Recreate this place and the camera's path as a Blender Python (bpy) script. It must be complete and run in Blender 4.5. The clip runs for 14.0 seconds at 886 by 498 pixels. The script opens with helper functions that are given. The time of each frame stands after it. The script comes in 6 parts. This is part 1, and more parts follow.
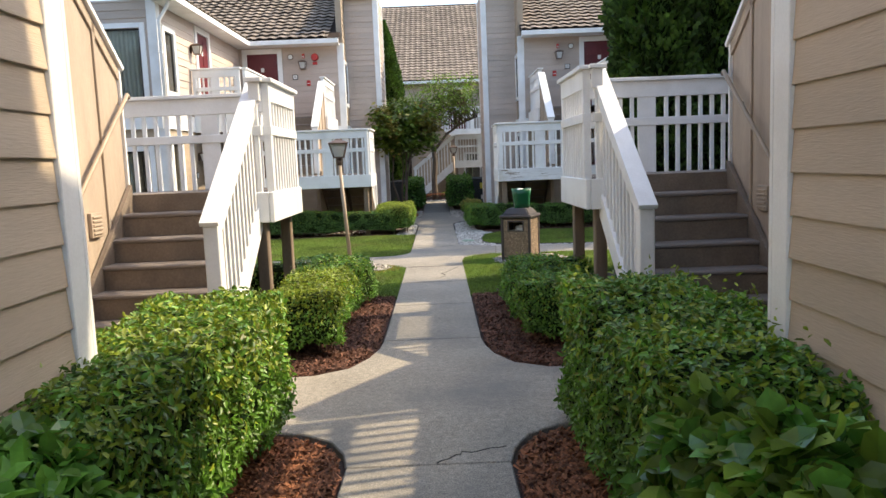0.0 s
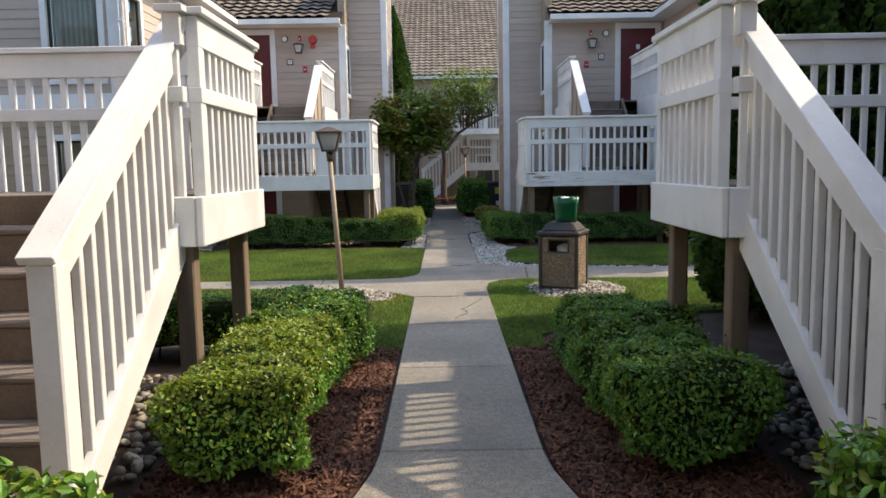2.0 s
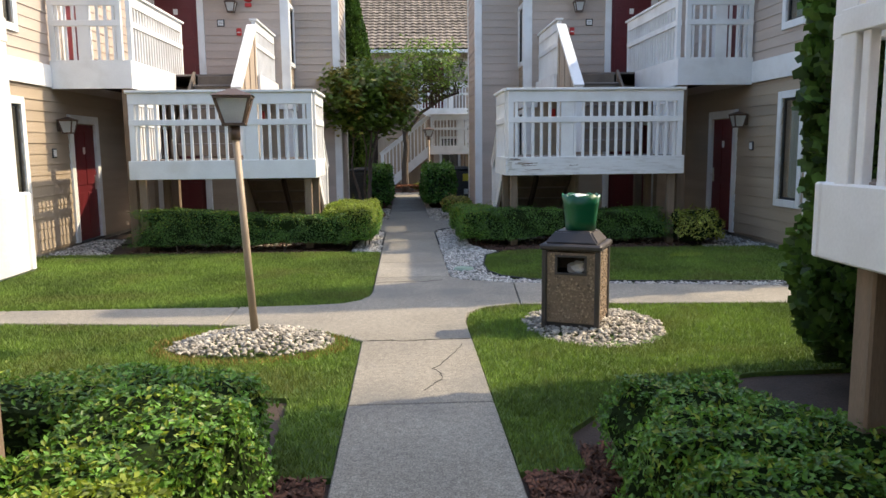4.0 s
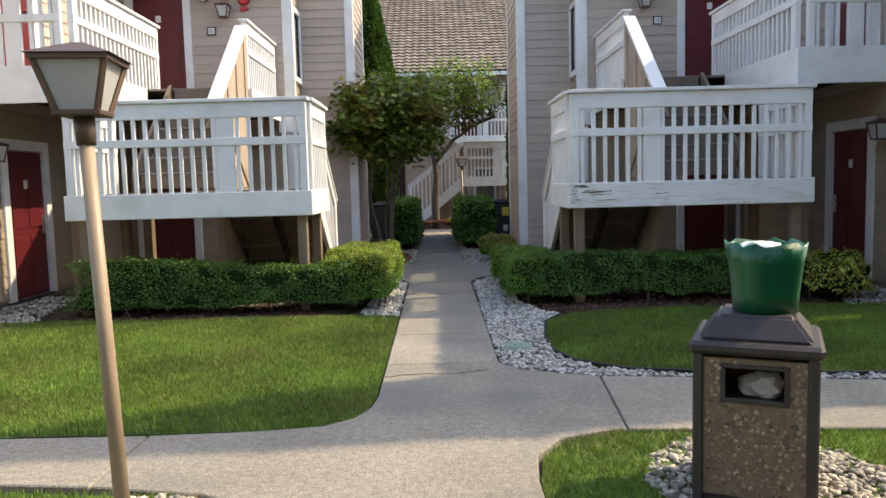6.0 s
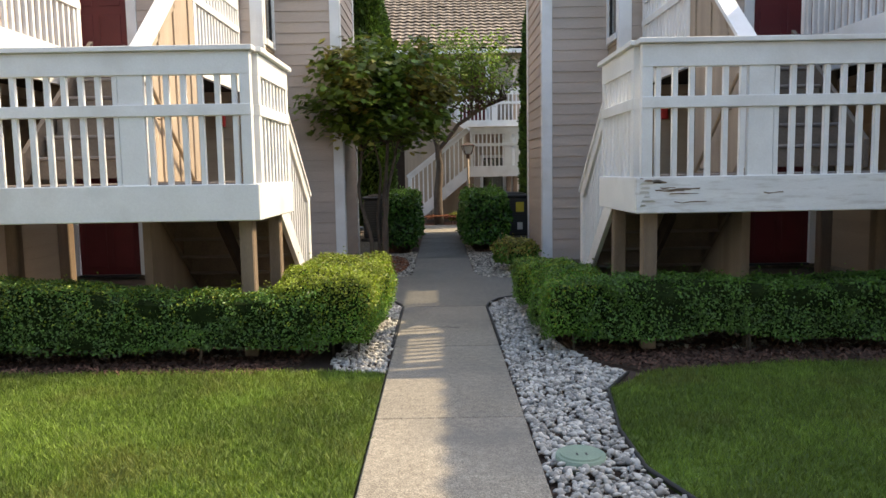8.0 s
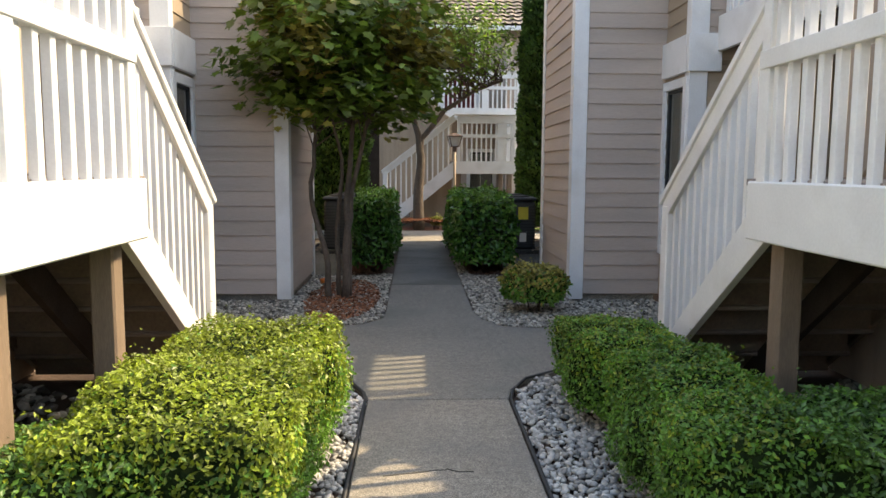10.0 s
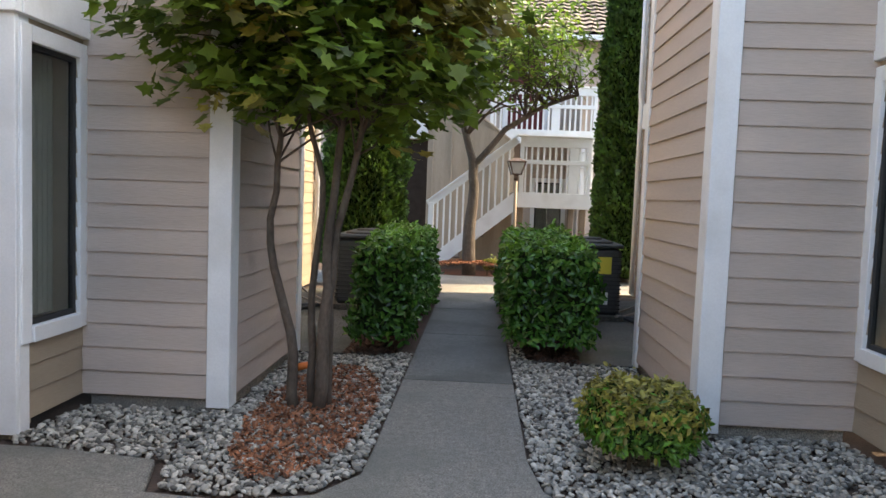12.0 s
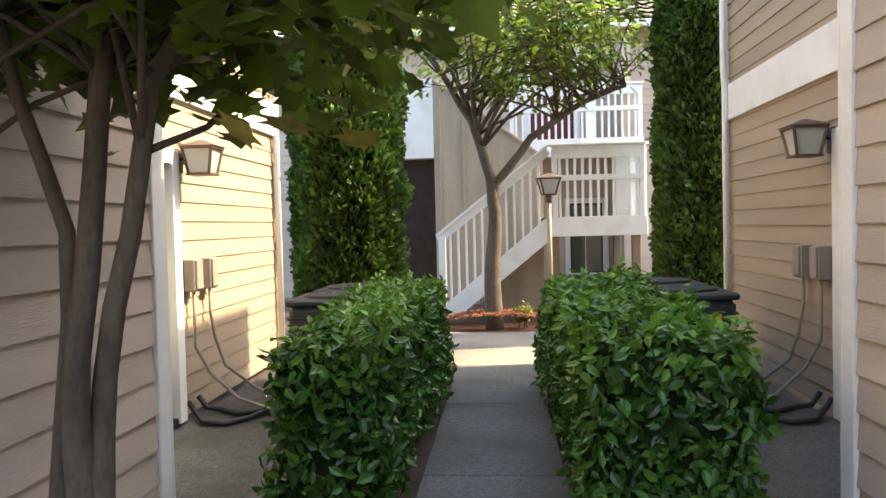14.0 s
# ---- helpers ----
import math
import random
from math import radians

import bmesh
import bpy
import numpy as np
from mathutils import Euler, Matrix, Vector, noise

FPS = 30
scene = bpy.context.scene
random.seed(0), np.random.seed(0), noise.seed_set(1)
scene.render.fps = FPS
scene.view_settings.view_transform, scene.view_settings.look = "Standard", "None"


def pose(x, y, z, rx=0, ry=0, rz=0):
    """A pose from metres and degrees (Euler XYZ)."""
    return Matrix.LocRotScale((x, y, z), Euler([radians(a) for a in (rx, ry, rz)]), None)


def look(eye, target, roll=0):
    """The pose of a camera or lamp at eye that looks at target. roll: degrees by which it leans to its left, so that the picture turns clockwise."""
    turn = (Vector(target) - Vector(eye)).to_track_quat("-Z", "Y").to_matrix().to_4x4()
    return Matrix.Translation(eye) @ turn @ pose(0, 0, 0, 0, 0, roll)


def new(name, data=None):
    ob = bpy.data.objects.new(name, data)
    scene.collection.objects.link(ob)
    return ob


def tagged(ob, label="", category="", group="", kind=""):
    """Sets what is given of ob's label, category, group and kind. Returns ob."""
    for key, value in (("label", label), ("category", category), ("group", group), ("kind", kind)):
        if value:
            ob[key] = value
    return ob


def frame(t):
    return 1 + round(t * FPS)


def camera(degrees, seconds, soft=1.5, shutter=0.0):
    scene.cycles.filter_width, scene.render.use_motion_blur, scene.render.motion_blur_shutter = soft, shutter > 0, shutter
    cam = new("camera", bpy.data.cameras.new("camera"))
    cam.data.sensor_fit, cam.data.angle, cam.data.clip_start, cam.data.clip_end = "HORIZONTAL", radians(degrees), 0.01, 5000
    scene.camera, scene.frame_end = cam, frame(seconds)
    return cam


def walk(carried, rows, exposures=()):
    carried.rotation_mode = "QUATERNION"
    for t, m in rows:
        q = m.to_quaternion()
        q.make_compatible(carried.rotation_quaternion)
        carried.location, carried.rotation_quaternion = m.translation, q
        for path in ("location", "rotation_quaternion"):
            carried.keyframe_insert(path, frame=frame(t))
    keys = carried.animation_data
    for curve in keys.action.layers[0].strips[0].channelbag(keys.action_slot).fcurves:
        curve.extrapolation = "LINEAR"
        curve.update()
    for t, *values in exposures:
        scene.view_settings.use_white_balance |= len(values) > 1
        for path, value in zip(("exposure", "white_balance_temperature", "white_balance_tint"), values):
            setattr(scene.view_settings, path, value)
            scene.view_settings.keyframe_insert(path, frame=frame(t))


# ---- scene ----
cam = camera(61.8, 14.0)
PATH = [
    (0, (0.119, 3.472, 1.657), (0.123, 5.458, 1.424), -2.3),
    (0.5, (0.088, 4.215, 1.653), (0.139, 6.199, 1.411), -0.1),
    (1, (0.078, 4.945, 1.616), (0.026, 6.927, 1.353), -0.7),
    (1.5, (-0.034, 5.665, 1.611), (0.011, 7.645, 1.326), 0.7),
    (2, (-0.074, 6.312, 1.593), (-0.079, 8.3, 1.369), -1.0),
    (2.5, (-0.138, 7.022, 1.607), (-0.182, 9.011, 1.396), -2.2),
    (3, (-0.1, 7.784, 1.592), (0.062, 9.765, 1.372), -2.0),
    (3.5, (-0.073, 8.548, 1.599), (-0.111, 10.532, 1.348), -2.0),
    (4, (-0.077, 9.228, 1.584), (0.022, 11.208, 1.315), -0.6),
    (4.2, (0.018, 9.472, 1.589), (0.0, 11.458, 1.357), -2.4),
    (6.3, (-0.011, 12.794, 1.464), (0.002, 14.786, 1.289), -1.4),
    (6.5, (-0.009, 13.055, 1.482), (-0.076, 15.038, 1.229), -2.1),
    (7, (-0.059, 13.782, 1.501), (-0.013, 15.768, 1.269), -0.6),
    (7.5, (-0.044, 14.515, 1.487), (-0.027, 16.509, 1.334), -1.8),
    (7.7, (-0.034, 14.739, 1.492), (-0.034, 16.73, 1.308), -1.1),
    (9.8, (-0.177, 18.382, 1.506), (-0.123, 20.367, 1.267), -1.5),
    (10, (-0.151, 18.701, 1.494), (-0.076, 20.688, 1.278), 0.3),
    (10.5, (-0.053, 19.576, 1.481), (-0.141, 21.568, 1.32), 0.1),
    (11, (0.029, 20.379, 1.509), (-0.166, 22.364, 1.365), 0.2),
    (11.5, (0.1, 21.334, 1.507), (0.021, 23.324, 1.317), 1.3),
    (12, (0.126, 22.125, 1.523), (0.03, 24.118, 1.383), 2.1),
    (12.5, (0.097, 22.994, 1.509), (0.084, 24.989, 1.361), 0.2),
    (13, (0.116, 23.898, 1.548), (0.056, 25.891, 1.389), -0.2),
    (13.5, (0.127, 24.72, 1.559), (0.234, 26.713, 1.419), 0.6),
    (14, (0.085, 25.62, 1.600), (-0.075, 27.612, 1.536), -1.4),
]
walk(cam, [(t, look(eye, target, roll)) for t, eye, target, roll in PATH],
     exposures=[(0.0, 1.66, 6800, 8), (1.0, 1.4, 6700, 8), (2.0, 1.16, 6550, 8), (2.5, 0.83, 6500, 8), (3.5, 1.41, 6400, 8), (4.2, 1.46, 6700, 8), (6.5, 1.46, 6900, 8), (7.5, 1.48, 7100, 8), (10.0, 1.86, 7350, 8), (10.5, 1.51, 7250, 8), (11.0, 1.48, 7250, 8), (11.5, 1.87, 7050, 8), (12.0, 2.4, 7150, 8), (12.5, 2.78, 7400, 8), (13.5, 2.88, 7650, 8), (14.0, 2.75, 7450, 8)])

# ---- light ----
SUN_AZ, SUN_EL = radians(13), radians(44.6)      # towards the sun: from +x, turned to +y
world = bpy.data.worlds.new("World")
scene.world = world
world.use_nodes = True
wn = world.node_tree.nodes
sky = wn.new("ShaderNodeTexSky")
sky.sky_type = 'NISHITA'
sky.sun_disc = False
sky.sun_elevation = SUN_EL
sky.sun_rotation = radians(90) - SUN_AZ
sky.dust_density = 2.0
wn["Background"].inputs["Strength"].default_value = 0.15
world.node_tree.links.new(sky.outputs[0], wn["Background"].inputs["Color"])
sd = bpy.data.lights.new("sun", 'SUN')
sd.energy, sd.angle, sd.color = 2.15, radians(0.6), (1.0, 0.83, 0.60)
sun = new("sun", sd)
sun.matrix_world = look((0, 0, 0), (-math.cos(SUN_EL) * math.cos(SUN_AZ), -math.cos(SUN_EL) * math.sin(SUN_AZ), -math.sin(SUN_EL)))


# ---- materials ----
def material(name, base, rough=0.7, metal=0.0, vary=0.12, scale=6.0, fine=90.0, bump=0.15, stain=None, stain_scale=1.2,
             stain_amount=0.5, island=0.0, per_object=0.0, stretch=(1, 1, 1), spec=0.5, trans=0.0, speckle=0.0):
    """A procedural surface: colour varied at two scales, optional stains, fine relief."""
    m = bpy.data.materials.new(name)
    m.use_nodes = True
    nt = m.node_tree
    n, l = nt.nodes, nt.links
    b = n["Principled BSDF"]
    b.inputs["Roughness"].default_value = rough
    b.inputs["Metallic"].default_value = metal
    b.inputs["Specular IOR Level"].default_value = spec
    geo = n.new("ShaderNodeNewGeometry")
    mp = n.new("ShaderNodeMapping")
    mp.inputs["Scale"].default_value = stretch
    l.new(geo.outputs["Position"], mp.inputs["Vector"])

    def tex(s, detail=4.0):
        t = n.new("ShaderNodeTexNoise")
        t.inputs["Scale"].default_value = s
        t.inputs["Detail"].default_value = detail
        l.new(mp.outputs[0], t.inputs["Vector"])
        return t.outputs["Fac"]

    def ramp(fac, lo, hi, a=0.3, z=0.7):
        r = n.new("ShaderNodeMapRange")
        r.inputs["From Min"].default_value, r.inputs["From Max"].default_value = a, z
        r.inputs["To Min"].default_value, r.inputs["To Max"].default_value = lo, hi
        l.new(fac, r.inputs["Value"])
        return r.outputs[0]

    def times(x, y):
        t = n.new("ShaderNodeMath")
        t.operation = 'MULTIPLY'
        l.new(x, t.inputs[0])
        l.new(y, t.inputs[1])
        return t.outputs[0]

    big, small = tex(scale), tex(fine, 6.0)
    v = times(ramp(big, 1 - vary, 1 + vary), ramp(small, 1 - vary * 0.8, 1 + vary * 0.8))
    if speckle:
        v = times(v, ramp(tex(210.0, 2.0), 1 - speckle, 1 + speckle, 0.38, 0.62))
        v = times(v, ramp(tex(80.0, 6.0), 1 - speckle * 0.8, 1 + speckle * 0.8, 0.38, 0.62))
        v = times(v, ramp(tex(22.0, 8.0), 1 - speckle * 0.45, 1 + speckle * 0.45, 0.36, 0.64))
    if island:
        v = times(v, ramp(geo.outputs["Random Per Island"], 1 - island, 1 + island, 0, 1))
    if per_object:
        oi = n.new("ShaderNodeObjectInfo")
        v = times(v, ramp(oi.outputs["Random"], 1 - per_object, 1 + per_object, 0, 1))
    col = n.new("ShaderNodeVectorMath")
    col.operation = 'SCALE'
    col.inputs[0].default_value = base
    l.new(v, col.inputs["Scale"])
    out = col.outputs[0]
    if stain:
        mix = n.new("ShaderNodeMix")
        mix.data_type = 'RGBA'
        l.new(ramp(tex(stain_scale, 8.0), 0, stain_amount, 0.5, 0.68), mix.inputs["Factor"])
        l.new(out, mix.inputs["A"])
        mix.inputs["B"].default_value = (*stain, 1)
        out = mix.outputs["Result"]
    l.new(out, b.inputs["Base Color"])
    if bump:
        bp = n.new("ShaderNodeBump")
        bp.inputs["Strength"].default_value = bump
        bp.inputs["Distance"].default_value = 0.01
        l.new(small, bp.inputs["Height"])
        l.new(bp.outputs[0], b.inputs["Normal"])
    if trans:
        tr = n.new("ShaderNodeBsdfTranslucent")
        l.new(out, tr.inputs["Color"])
        ms = n.new("ShaderNodeMixShader")
        ms.inputs[0].default_value = trans
        l.new(b.outputs[0], ms.inputs[1])
        l.new(tr.outputs[0], ms.inputs[2])
        l.new(ms.outputs[0], n["Material Output"].inputs["Surface"])
    return m


SIDING = material("taupe_siding", (0.475, 0.395, 0.335), 0.75, vary=0.07, scale=1.5, fine=60, bump=0.25, per_object=0.04,
                  stretch=(0.25, 0.25, 3), stain=(0.30, 0.25, 0.21), stain_amount=0.25, stain_scale=0.9)
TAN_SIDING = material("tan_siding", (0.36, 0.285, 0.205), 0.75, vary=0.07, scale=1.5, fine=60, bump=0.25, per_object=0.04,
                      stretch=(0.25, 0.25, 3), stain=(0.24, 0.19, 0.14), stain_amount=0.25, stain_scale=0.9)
SAND_SIDING = material("sand_siding", (0.50, 0.405, 0.305), 0.75, vary=0.07, scale=1.5, fine=60, bump=0.25, per_object=0.04,
                       stretch=(0.25, 0.25, 3), stain=(0.33, 0.26, 0.19), stain_amount=0.25, stain_scale=0.9)
BATTEN = material("tan_plywood", (0.40, 0.32, 0.245), 0.8, vary=0.1, scale=2, fine=45, bump=0.3, stretch=(3, 3, 0.3),
                  stain=(0.22, 0.17, 0.13), stain_amount=0.3)
WHITE = material("white_paint", (0.78, 0.78, 0.77), 0.5, vary=0.04, scale=3, fine=70, bump=0.12, stain=(0.55, 0.53, 0.49),
                 stain_amount=0.35, stain_scale=2.5)
WORN_WHITE = material("worn_white_paint", (0.76, 0.76, 0.75), 0.55, vary=0.06, scale=3, fine=60, bump=0.2, stain=(0.42, 0.38, 0.33),
                      stain_amount=0.4, stain_scale=9, stretch=(0.6, 0.6, 4))
POST = material("brown_stained_wood", (0.20, 0.145, 0.10), 0.8, vary=0.18, scale=3, fine=70, bump=0.3, stretch=(4, 4, 0.4))
TREAD = material("weathered_tread", (0.20, 0.17, 0.15), 0.75, vary=0.2, scale=4, fine=60, bump=0.3, stretch=(0.4, 4, 4),
                 stain=(0.24, 0.21, 0.19), stain_amount=0.5)
RISER = material("brown_riser", (0.185, 0.145, 0.11), 0.8, vary=0.18, scale=4, fine=50, bump=0.2)
# Wood of the undersides, near-black so that the colour itself holds the shade.
SHADED_WOOD = material("underside_painted_shade", (0.045, 0.034, 0.028), 0.95, vary=0.2, spec=0.08)
DOOR = material("dark_red_door", (0.115, 0.012, 0.016), 0.45, vary=0.08, bump=0.05)
RED = material("red_plastic", (0.5, 0.03, 0.025), 0.4, vary=0.05, bump=0)
BRONZE = material("bronze_metal", (0.13, 0.085, 0.06), 0.5, metal=0.4, vary=0.15, bump=0.1)
TANMETAL = material("tan_painted_metal", (0.33, 0.25, 0.17), 0.5, vary=0.08, bump=0.05)
FROST = material("frosted_glass", (0.8, 0.81, 0.78), 0.25, vary=0.05, bump=0.02)
CHROME = material("satin_chrome", (0.6, 0.58, 0.54), 0.3, metal=1.0, vary=0.05, bump=0)
CONCRETE = material("concrete", (0.265, 0.238, 0.195), 0.85, vary=0.13, scale=1.3, fine=150, bump=0.35, stain=(0.15, 0.145, 0.135),
                    stain_amount=0.7, stain_scale=0.9, per_object=0.07, speckle=0.34)
# A step darker than the walk concrete, with darker stains.
MID_CONCRETE = material("mid_grey_concrete", (0.195, 0.182, 0.155), 0.85, vary=0.16, scale=1.2, fine=130, bump=0.4, stain=(0.11, 0.112, 0.095),
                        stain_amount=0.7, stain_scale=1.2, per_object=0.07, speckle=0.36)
# Passage copy of the walk concrete: mossy stains, plus shade in the dark base.
MOSSY_SHADED_CONCRETE = material("mossy_shaded_concrete", (0.115, 0.114, 0.103), 0.85, vary=0.18, scale=1.1, fine=120, bump=0.5, stain=(0.07, 0.073, 0.06),
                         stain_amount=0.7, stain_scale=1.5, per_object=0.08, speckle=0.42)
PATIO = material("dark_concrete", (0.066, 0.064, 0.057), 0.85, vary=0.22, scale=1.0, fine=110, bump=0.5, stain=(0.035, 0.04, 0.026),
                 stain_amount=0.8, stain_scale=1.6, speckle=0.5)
CRACK = material("crack_grime", (0.045, 0.043, 0.038), 0.95, vary=0.3, bump=0)
SOIL = material("dark_soil", (0.065, 0.042, 0.03), 0.95, vary=0.3, scale=3, fine=60, bump=0.6)
MULCH = material("red_bark_mulch", (0.10, 0.038, 0.024), 0.9, vary=0.3, scale=3, fine=70, bump=0.6)
CHIP = material("bark_chip", (0.235, 0.092, 0.042), 0.9, vary=0.2, island=0.6, bump=0.2)
MIDCHIP = material("brown_bark_chip", (0.135, 0.060, 0.036), 0.9, vary=0.2, island=0.6, bump=0.2)
DARKCHIP = material("aged_bark_chip", (0.10, 0.052, 0.036), 0.9, vary=0.2, island=0.6, bump=0.2)
PEBBLE = material("grey_pebble", (0.40, 0.385, 0.355), 0.7, vary=0.15, fine=40, island=0.5, bump=0.15)
PEBBLE_TAN = material("tan_pebble", (0.34, 0.305, 0.25), 0.7, vary=0.18, fine=40, island=0.6, bump=0.15)
PEBBLE_GREY = material("river_pebble", (0.285, 0.265, 0.225), 0.7, vary=0.2, fine=40, island=0.75, bump=0.15)
TURF = material("turf", (0.075, 0.125, 0.018), 0.9, vary=0.3, scale=1.5, fine=60, bump=0.6)
GRASS = material("grass_blade", (0.15, 0.23, 0.034), 0.65, vary=0.38, scale=0.9, fine=12, island=0.35, bump=0, trans=0.3,
                 stain=(0.16, 0.15, 0.04), stain_amount=0.5, stain_scale=1.3)
STRAW = material("dry_grass_blade", (0.34, 0.21, 0.06), 0.75, vary=0.3, scale=2.0, fine=14, island=0.35, bump=0, trans=0.25)
LEAF = material("hedge_leaf", (0.115, 0.245, 0.028), 0.42, vary=0.25, scale=2.0, fine=25, island=0.5, bump=0, trans=0.3)
# Yellow-green copy of the leaf; on the hedge tops it imitates sunlight.
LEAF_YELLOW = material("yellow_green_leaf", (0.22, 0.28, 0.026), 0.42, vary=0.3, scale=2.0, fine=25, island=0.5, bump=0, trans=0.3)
# Base darkened to hold the shade between the leaves of the passage hedges.
LEAF_BIG = material("laurel_leaf", (0.055, 0.15, 0.022), 0.27, vary=0.25, scale=2.0, fine=25, island=0.55, bump=0, trans=0.25)
LEAF_FRONT = material("glossy_laurel_leaf", (0.105, 0.245, 0.035), 0.25, vary=0.25, scale=2.0, fine=25, island=0.6, bump=0, trans=0.3)
# Darker copy of the hedge leaf, with shade put into its colour.
LEAF_SHADED = material("hedge_leaf_shaded_copy", (0.075, 0.16, 0.025), 0.45, vary=0.25, scale=2.0, fine=25, island=0.5, bump=0, trans=0.2)
LEAF_VARIEGATED = material("variegated_leaf", (0.36, 0.38, 0.07), 0.42, vary=0.3, scale=3.0, fine=25, island=0.5, bump=0, trans=0.3)
LEAF_DRY = material("yellowing_leaf", (0.29, 0.25, 0.05), 0.5, vary=0.3, scale=3.0, fine=25, island=0.6, bump=0, trans=0.3)
CONIFER = material("arborvitae_spray", (0.065, 0.125, 0.018), 0.6, vary=0.35, scale=1.5, fine=20, island=0.6, bump=0, trans=0.2)
MAPLE = material("maple_leaf", (0.135, 0.205, 0.028), 0.42, vary=0.35, scale=1.2, fine=12, island=0.5, bump=0, trans=0.5,
                 stain=(0.26, 0.25, 0.025), stain_amount=0.3, stain_scale=1.3)
CHERRY = material("light_green_leaf", (0.17, 0.27, 0.03), 0.42, vary=0.35, scale=1.2, fine=12, island=0.5, bump=0, trans=0.4)
# Near-black base: the shade deep inside foliage is put into this colour.
CORE = material("foliage_core_painted_shade", (0.016, 0.026, 0.008), 0.95, vary=0.4, scale=8, fine=40, bump=0.8, spec=0.05)
BARK = material("grey_brown_bark", (0.095, 0.07, 0.052), 0.9, vary=0.3, scale=6, fine=50, bump=0.7, stretch=(1, 1, 0.5),
                stain=(0.17, 0.15, 0.11), stain_amount=0.3, stain_scale=16)
TILE = material("brown_roof_tile", (0.215, 0.175, 0.138), 0.85, vary=0.2, scale=1.2, fine=50, bump=0.3, per_object=0.16, island=0.2)
BLACK = material("black_rubber", (0.02, 0.02, 0.02), 0.6, vary=0.1, bump=0.05)
DARKMETAL = material("dark_metal_casing", (0.045, 0.048, 0.05), 0.5, metal=0.2, vary=0.1, bump=0.05)
GREYBOX = material("tan_grey_metal", (0.27, 0.235, 0.20), 0.55, vary=0.06, bump=0.03)
YELLOW = material("yellow_sticker", (0.65, 0.55, 0.06), 0.5, vary=0.05, bump=0)
PAPER = material("white_label", (0.75, 0.75, 0.72), 0.5, vary=0.05, bump=0)
CURTAIN = material("pale_curtain", (0.45, 0.43, 0.37), 0.85, vary=0.08, bump=0.1)
ROOMDARK = material("room_wall", (0.16, 0.15, 0.14), 0.9, vary=0.1, bump=0)
AGGREGATE = material("exposed_aggregate", (0.25, 0.18, 0.12), 0.85, vary=0.2, scale=20, fine=160, bump=0.8)
LIDBROWN = material("dark_brown_plastic", (0.055, 0.045, 0.042), 0.45, vary=0.1, bump=0.08)
GREENBAG = material("green_plastic", (0.008, 0.10, 0.04), 0.28, vary=0.12, bump=0.1)
VALVE = material("green_grey_plastic", (0.22, 0.30, 0.23), 0.6, vary=0.1, bump=0.1)
BRASSY = material("orange_bottle", (0.7, 0.18, 0.03), 0.4, vary=0.1, bump=0)


def glass_material(name, tint):
    m = bpy.data.materials.new(name)
    m.use_nodes = True
    b = m.node_tree.nodes["Principled BSDF"]
    b.inputs["Base Color"].default_value = (*tint, 1)
    b.inputs["Roughness"].default_value = 0.03
    b.inputs["Transmission Weight"].default_value = 1.0
    b.inputs["IOR"].default_value = 1.3
    return m


GLASS = glass_material("window_glass", (0.75, 0.8, 0.78))

# ---- mesh helpers ----
WORLD = {}
CACHE = {}


def thing(name, loc, label="", category="", group="", kind=""):
    ob = new(name)
    ob.empty_display_size = 0.1
    ob.location = loc
    WORLD[ob] = Matrix.Translation(loc)
    return tagged(ob, label, category, group, kind)


def part(name, data, mat, parent=None, label="", m=None, kind=""):
    """Link a bmesh or a mesh as one object, under a thing or a part; m is its pose in the world."""
    if isinstance(data, bmesh.types.BMesh):
        me = bpy.data.meshes.new(name)
        data.to_mesh(me)
        data.free()
    else:
        me = data
    if mat and not me.materials:
        me.materials.append(mat)
    ob = new(name, me)
    m = m or Matrix()
    WORLD[ob] = m
    if parent:
        ob.parent = parent
        ob.matrix_basis = WORLD[parent].inverted() @ m
    else:
        ob.matrix_basis = m
    return tagged(ob, label, kind=kind)


def chamfer_mesh(lx, ly, lz, mat, b=0.004):
    key = (round(lx, 3), round(ly, 3), round(lz, 3), mat.name, b)
    if key not in CACHE:
        b = min(b, lx * 0.3, ly * 0.3, lz * 0.3)
        bm = bmesh.new()
        for sx in (-1, 1):
            for sy in (-1, 1):
                for sz in (-1, 1):
                    x, y, z = sx * lx / 2, sy * ly / 2, sz * lz / 2
                    bm.verts.new((x, y - sy * b, z - sz * b))
                    bm.verts.new((x - sx * b, y, z - sz * b))
                    bm.verts.new((x - sx * b, y - sy * b, z))
        bmesh.ops.convex_hull(bm, input=bm.verts[:])
        me = bpy.data.meshes.new("piece")
        bm.to_mesh(me)
        bm.free()
        me.materials.append(mat)
        CACHE[key] = me
    return CACHE[key]


def box(name, parent, mat, x0, x1, y0, y1, z0, z1, label="", b=0.004, kind=""):
    x0, x1, y0, y1, z0, z1 = min(x0, x1), max(x0, x1), min(y0, y1), max(y0, y1), min(z0, z1), max(z0, z1)
    return part(name, chamfer_mesh(x1 - x0, y1 - y0, z1 - z0, mat, b), None, parent, label,
                Matrix.Translation(((x0 + x1) / 2, (y0 + y1) / 2, (z0 + z1) / 2)), kind)


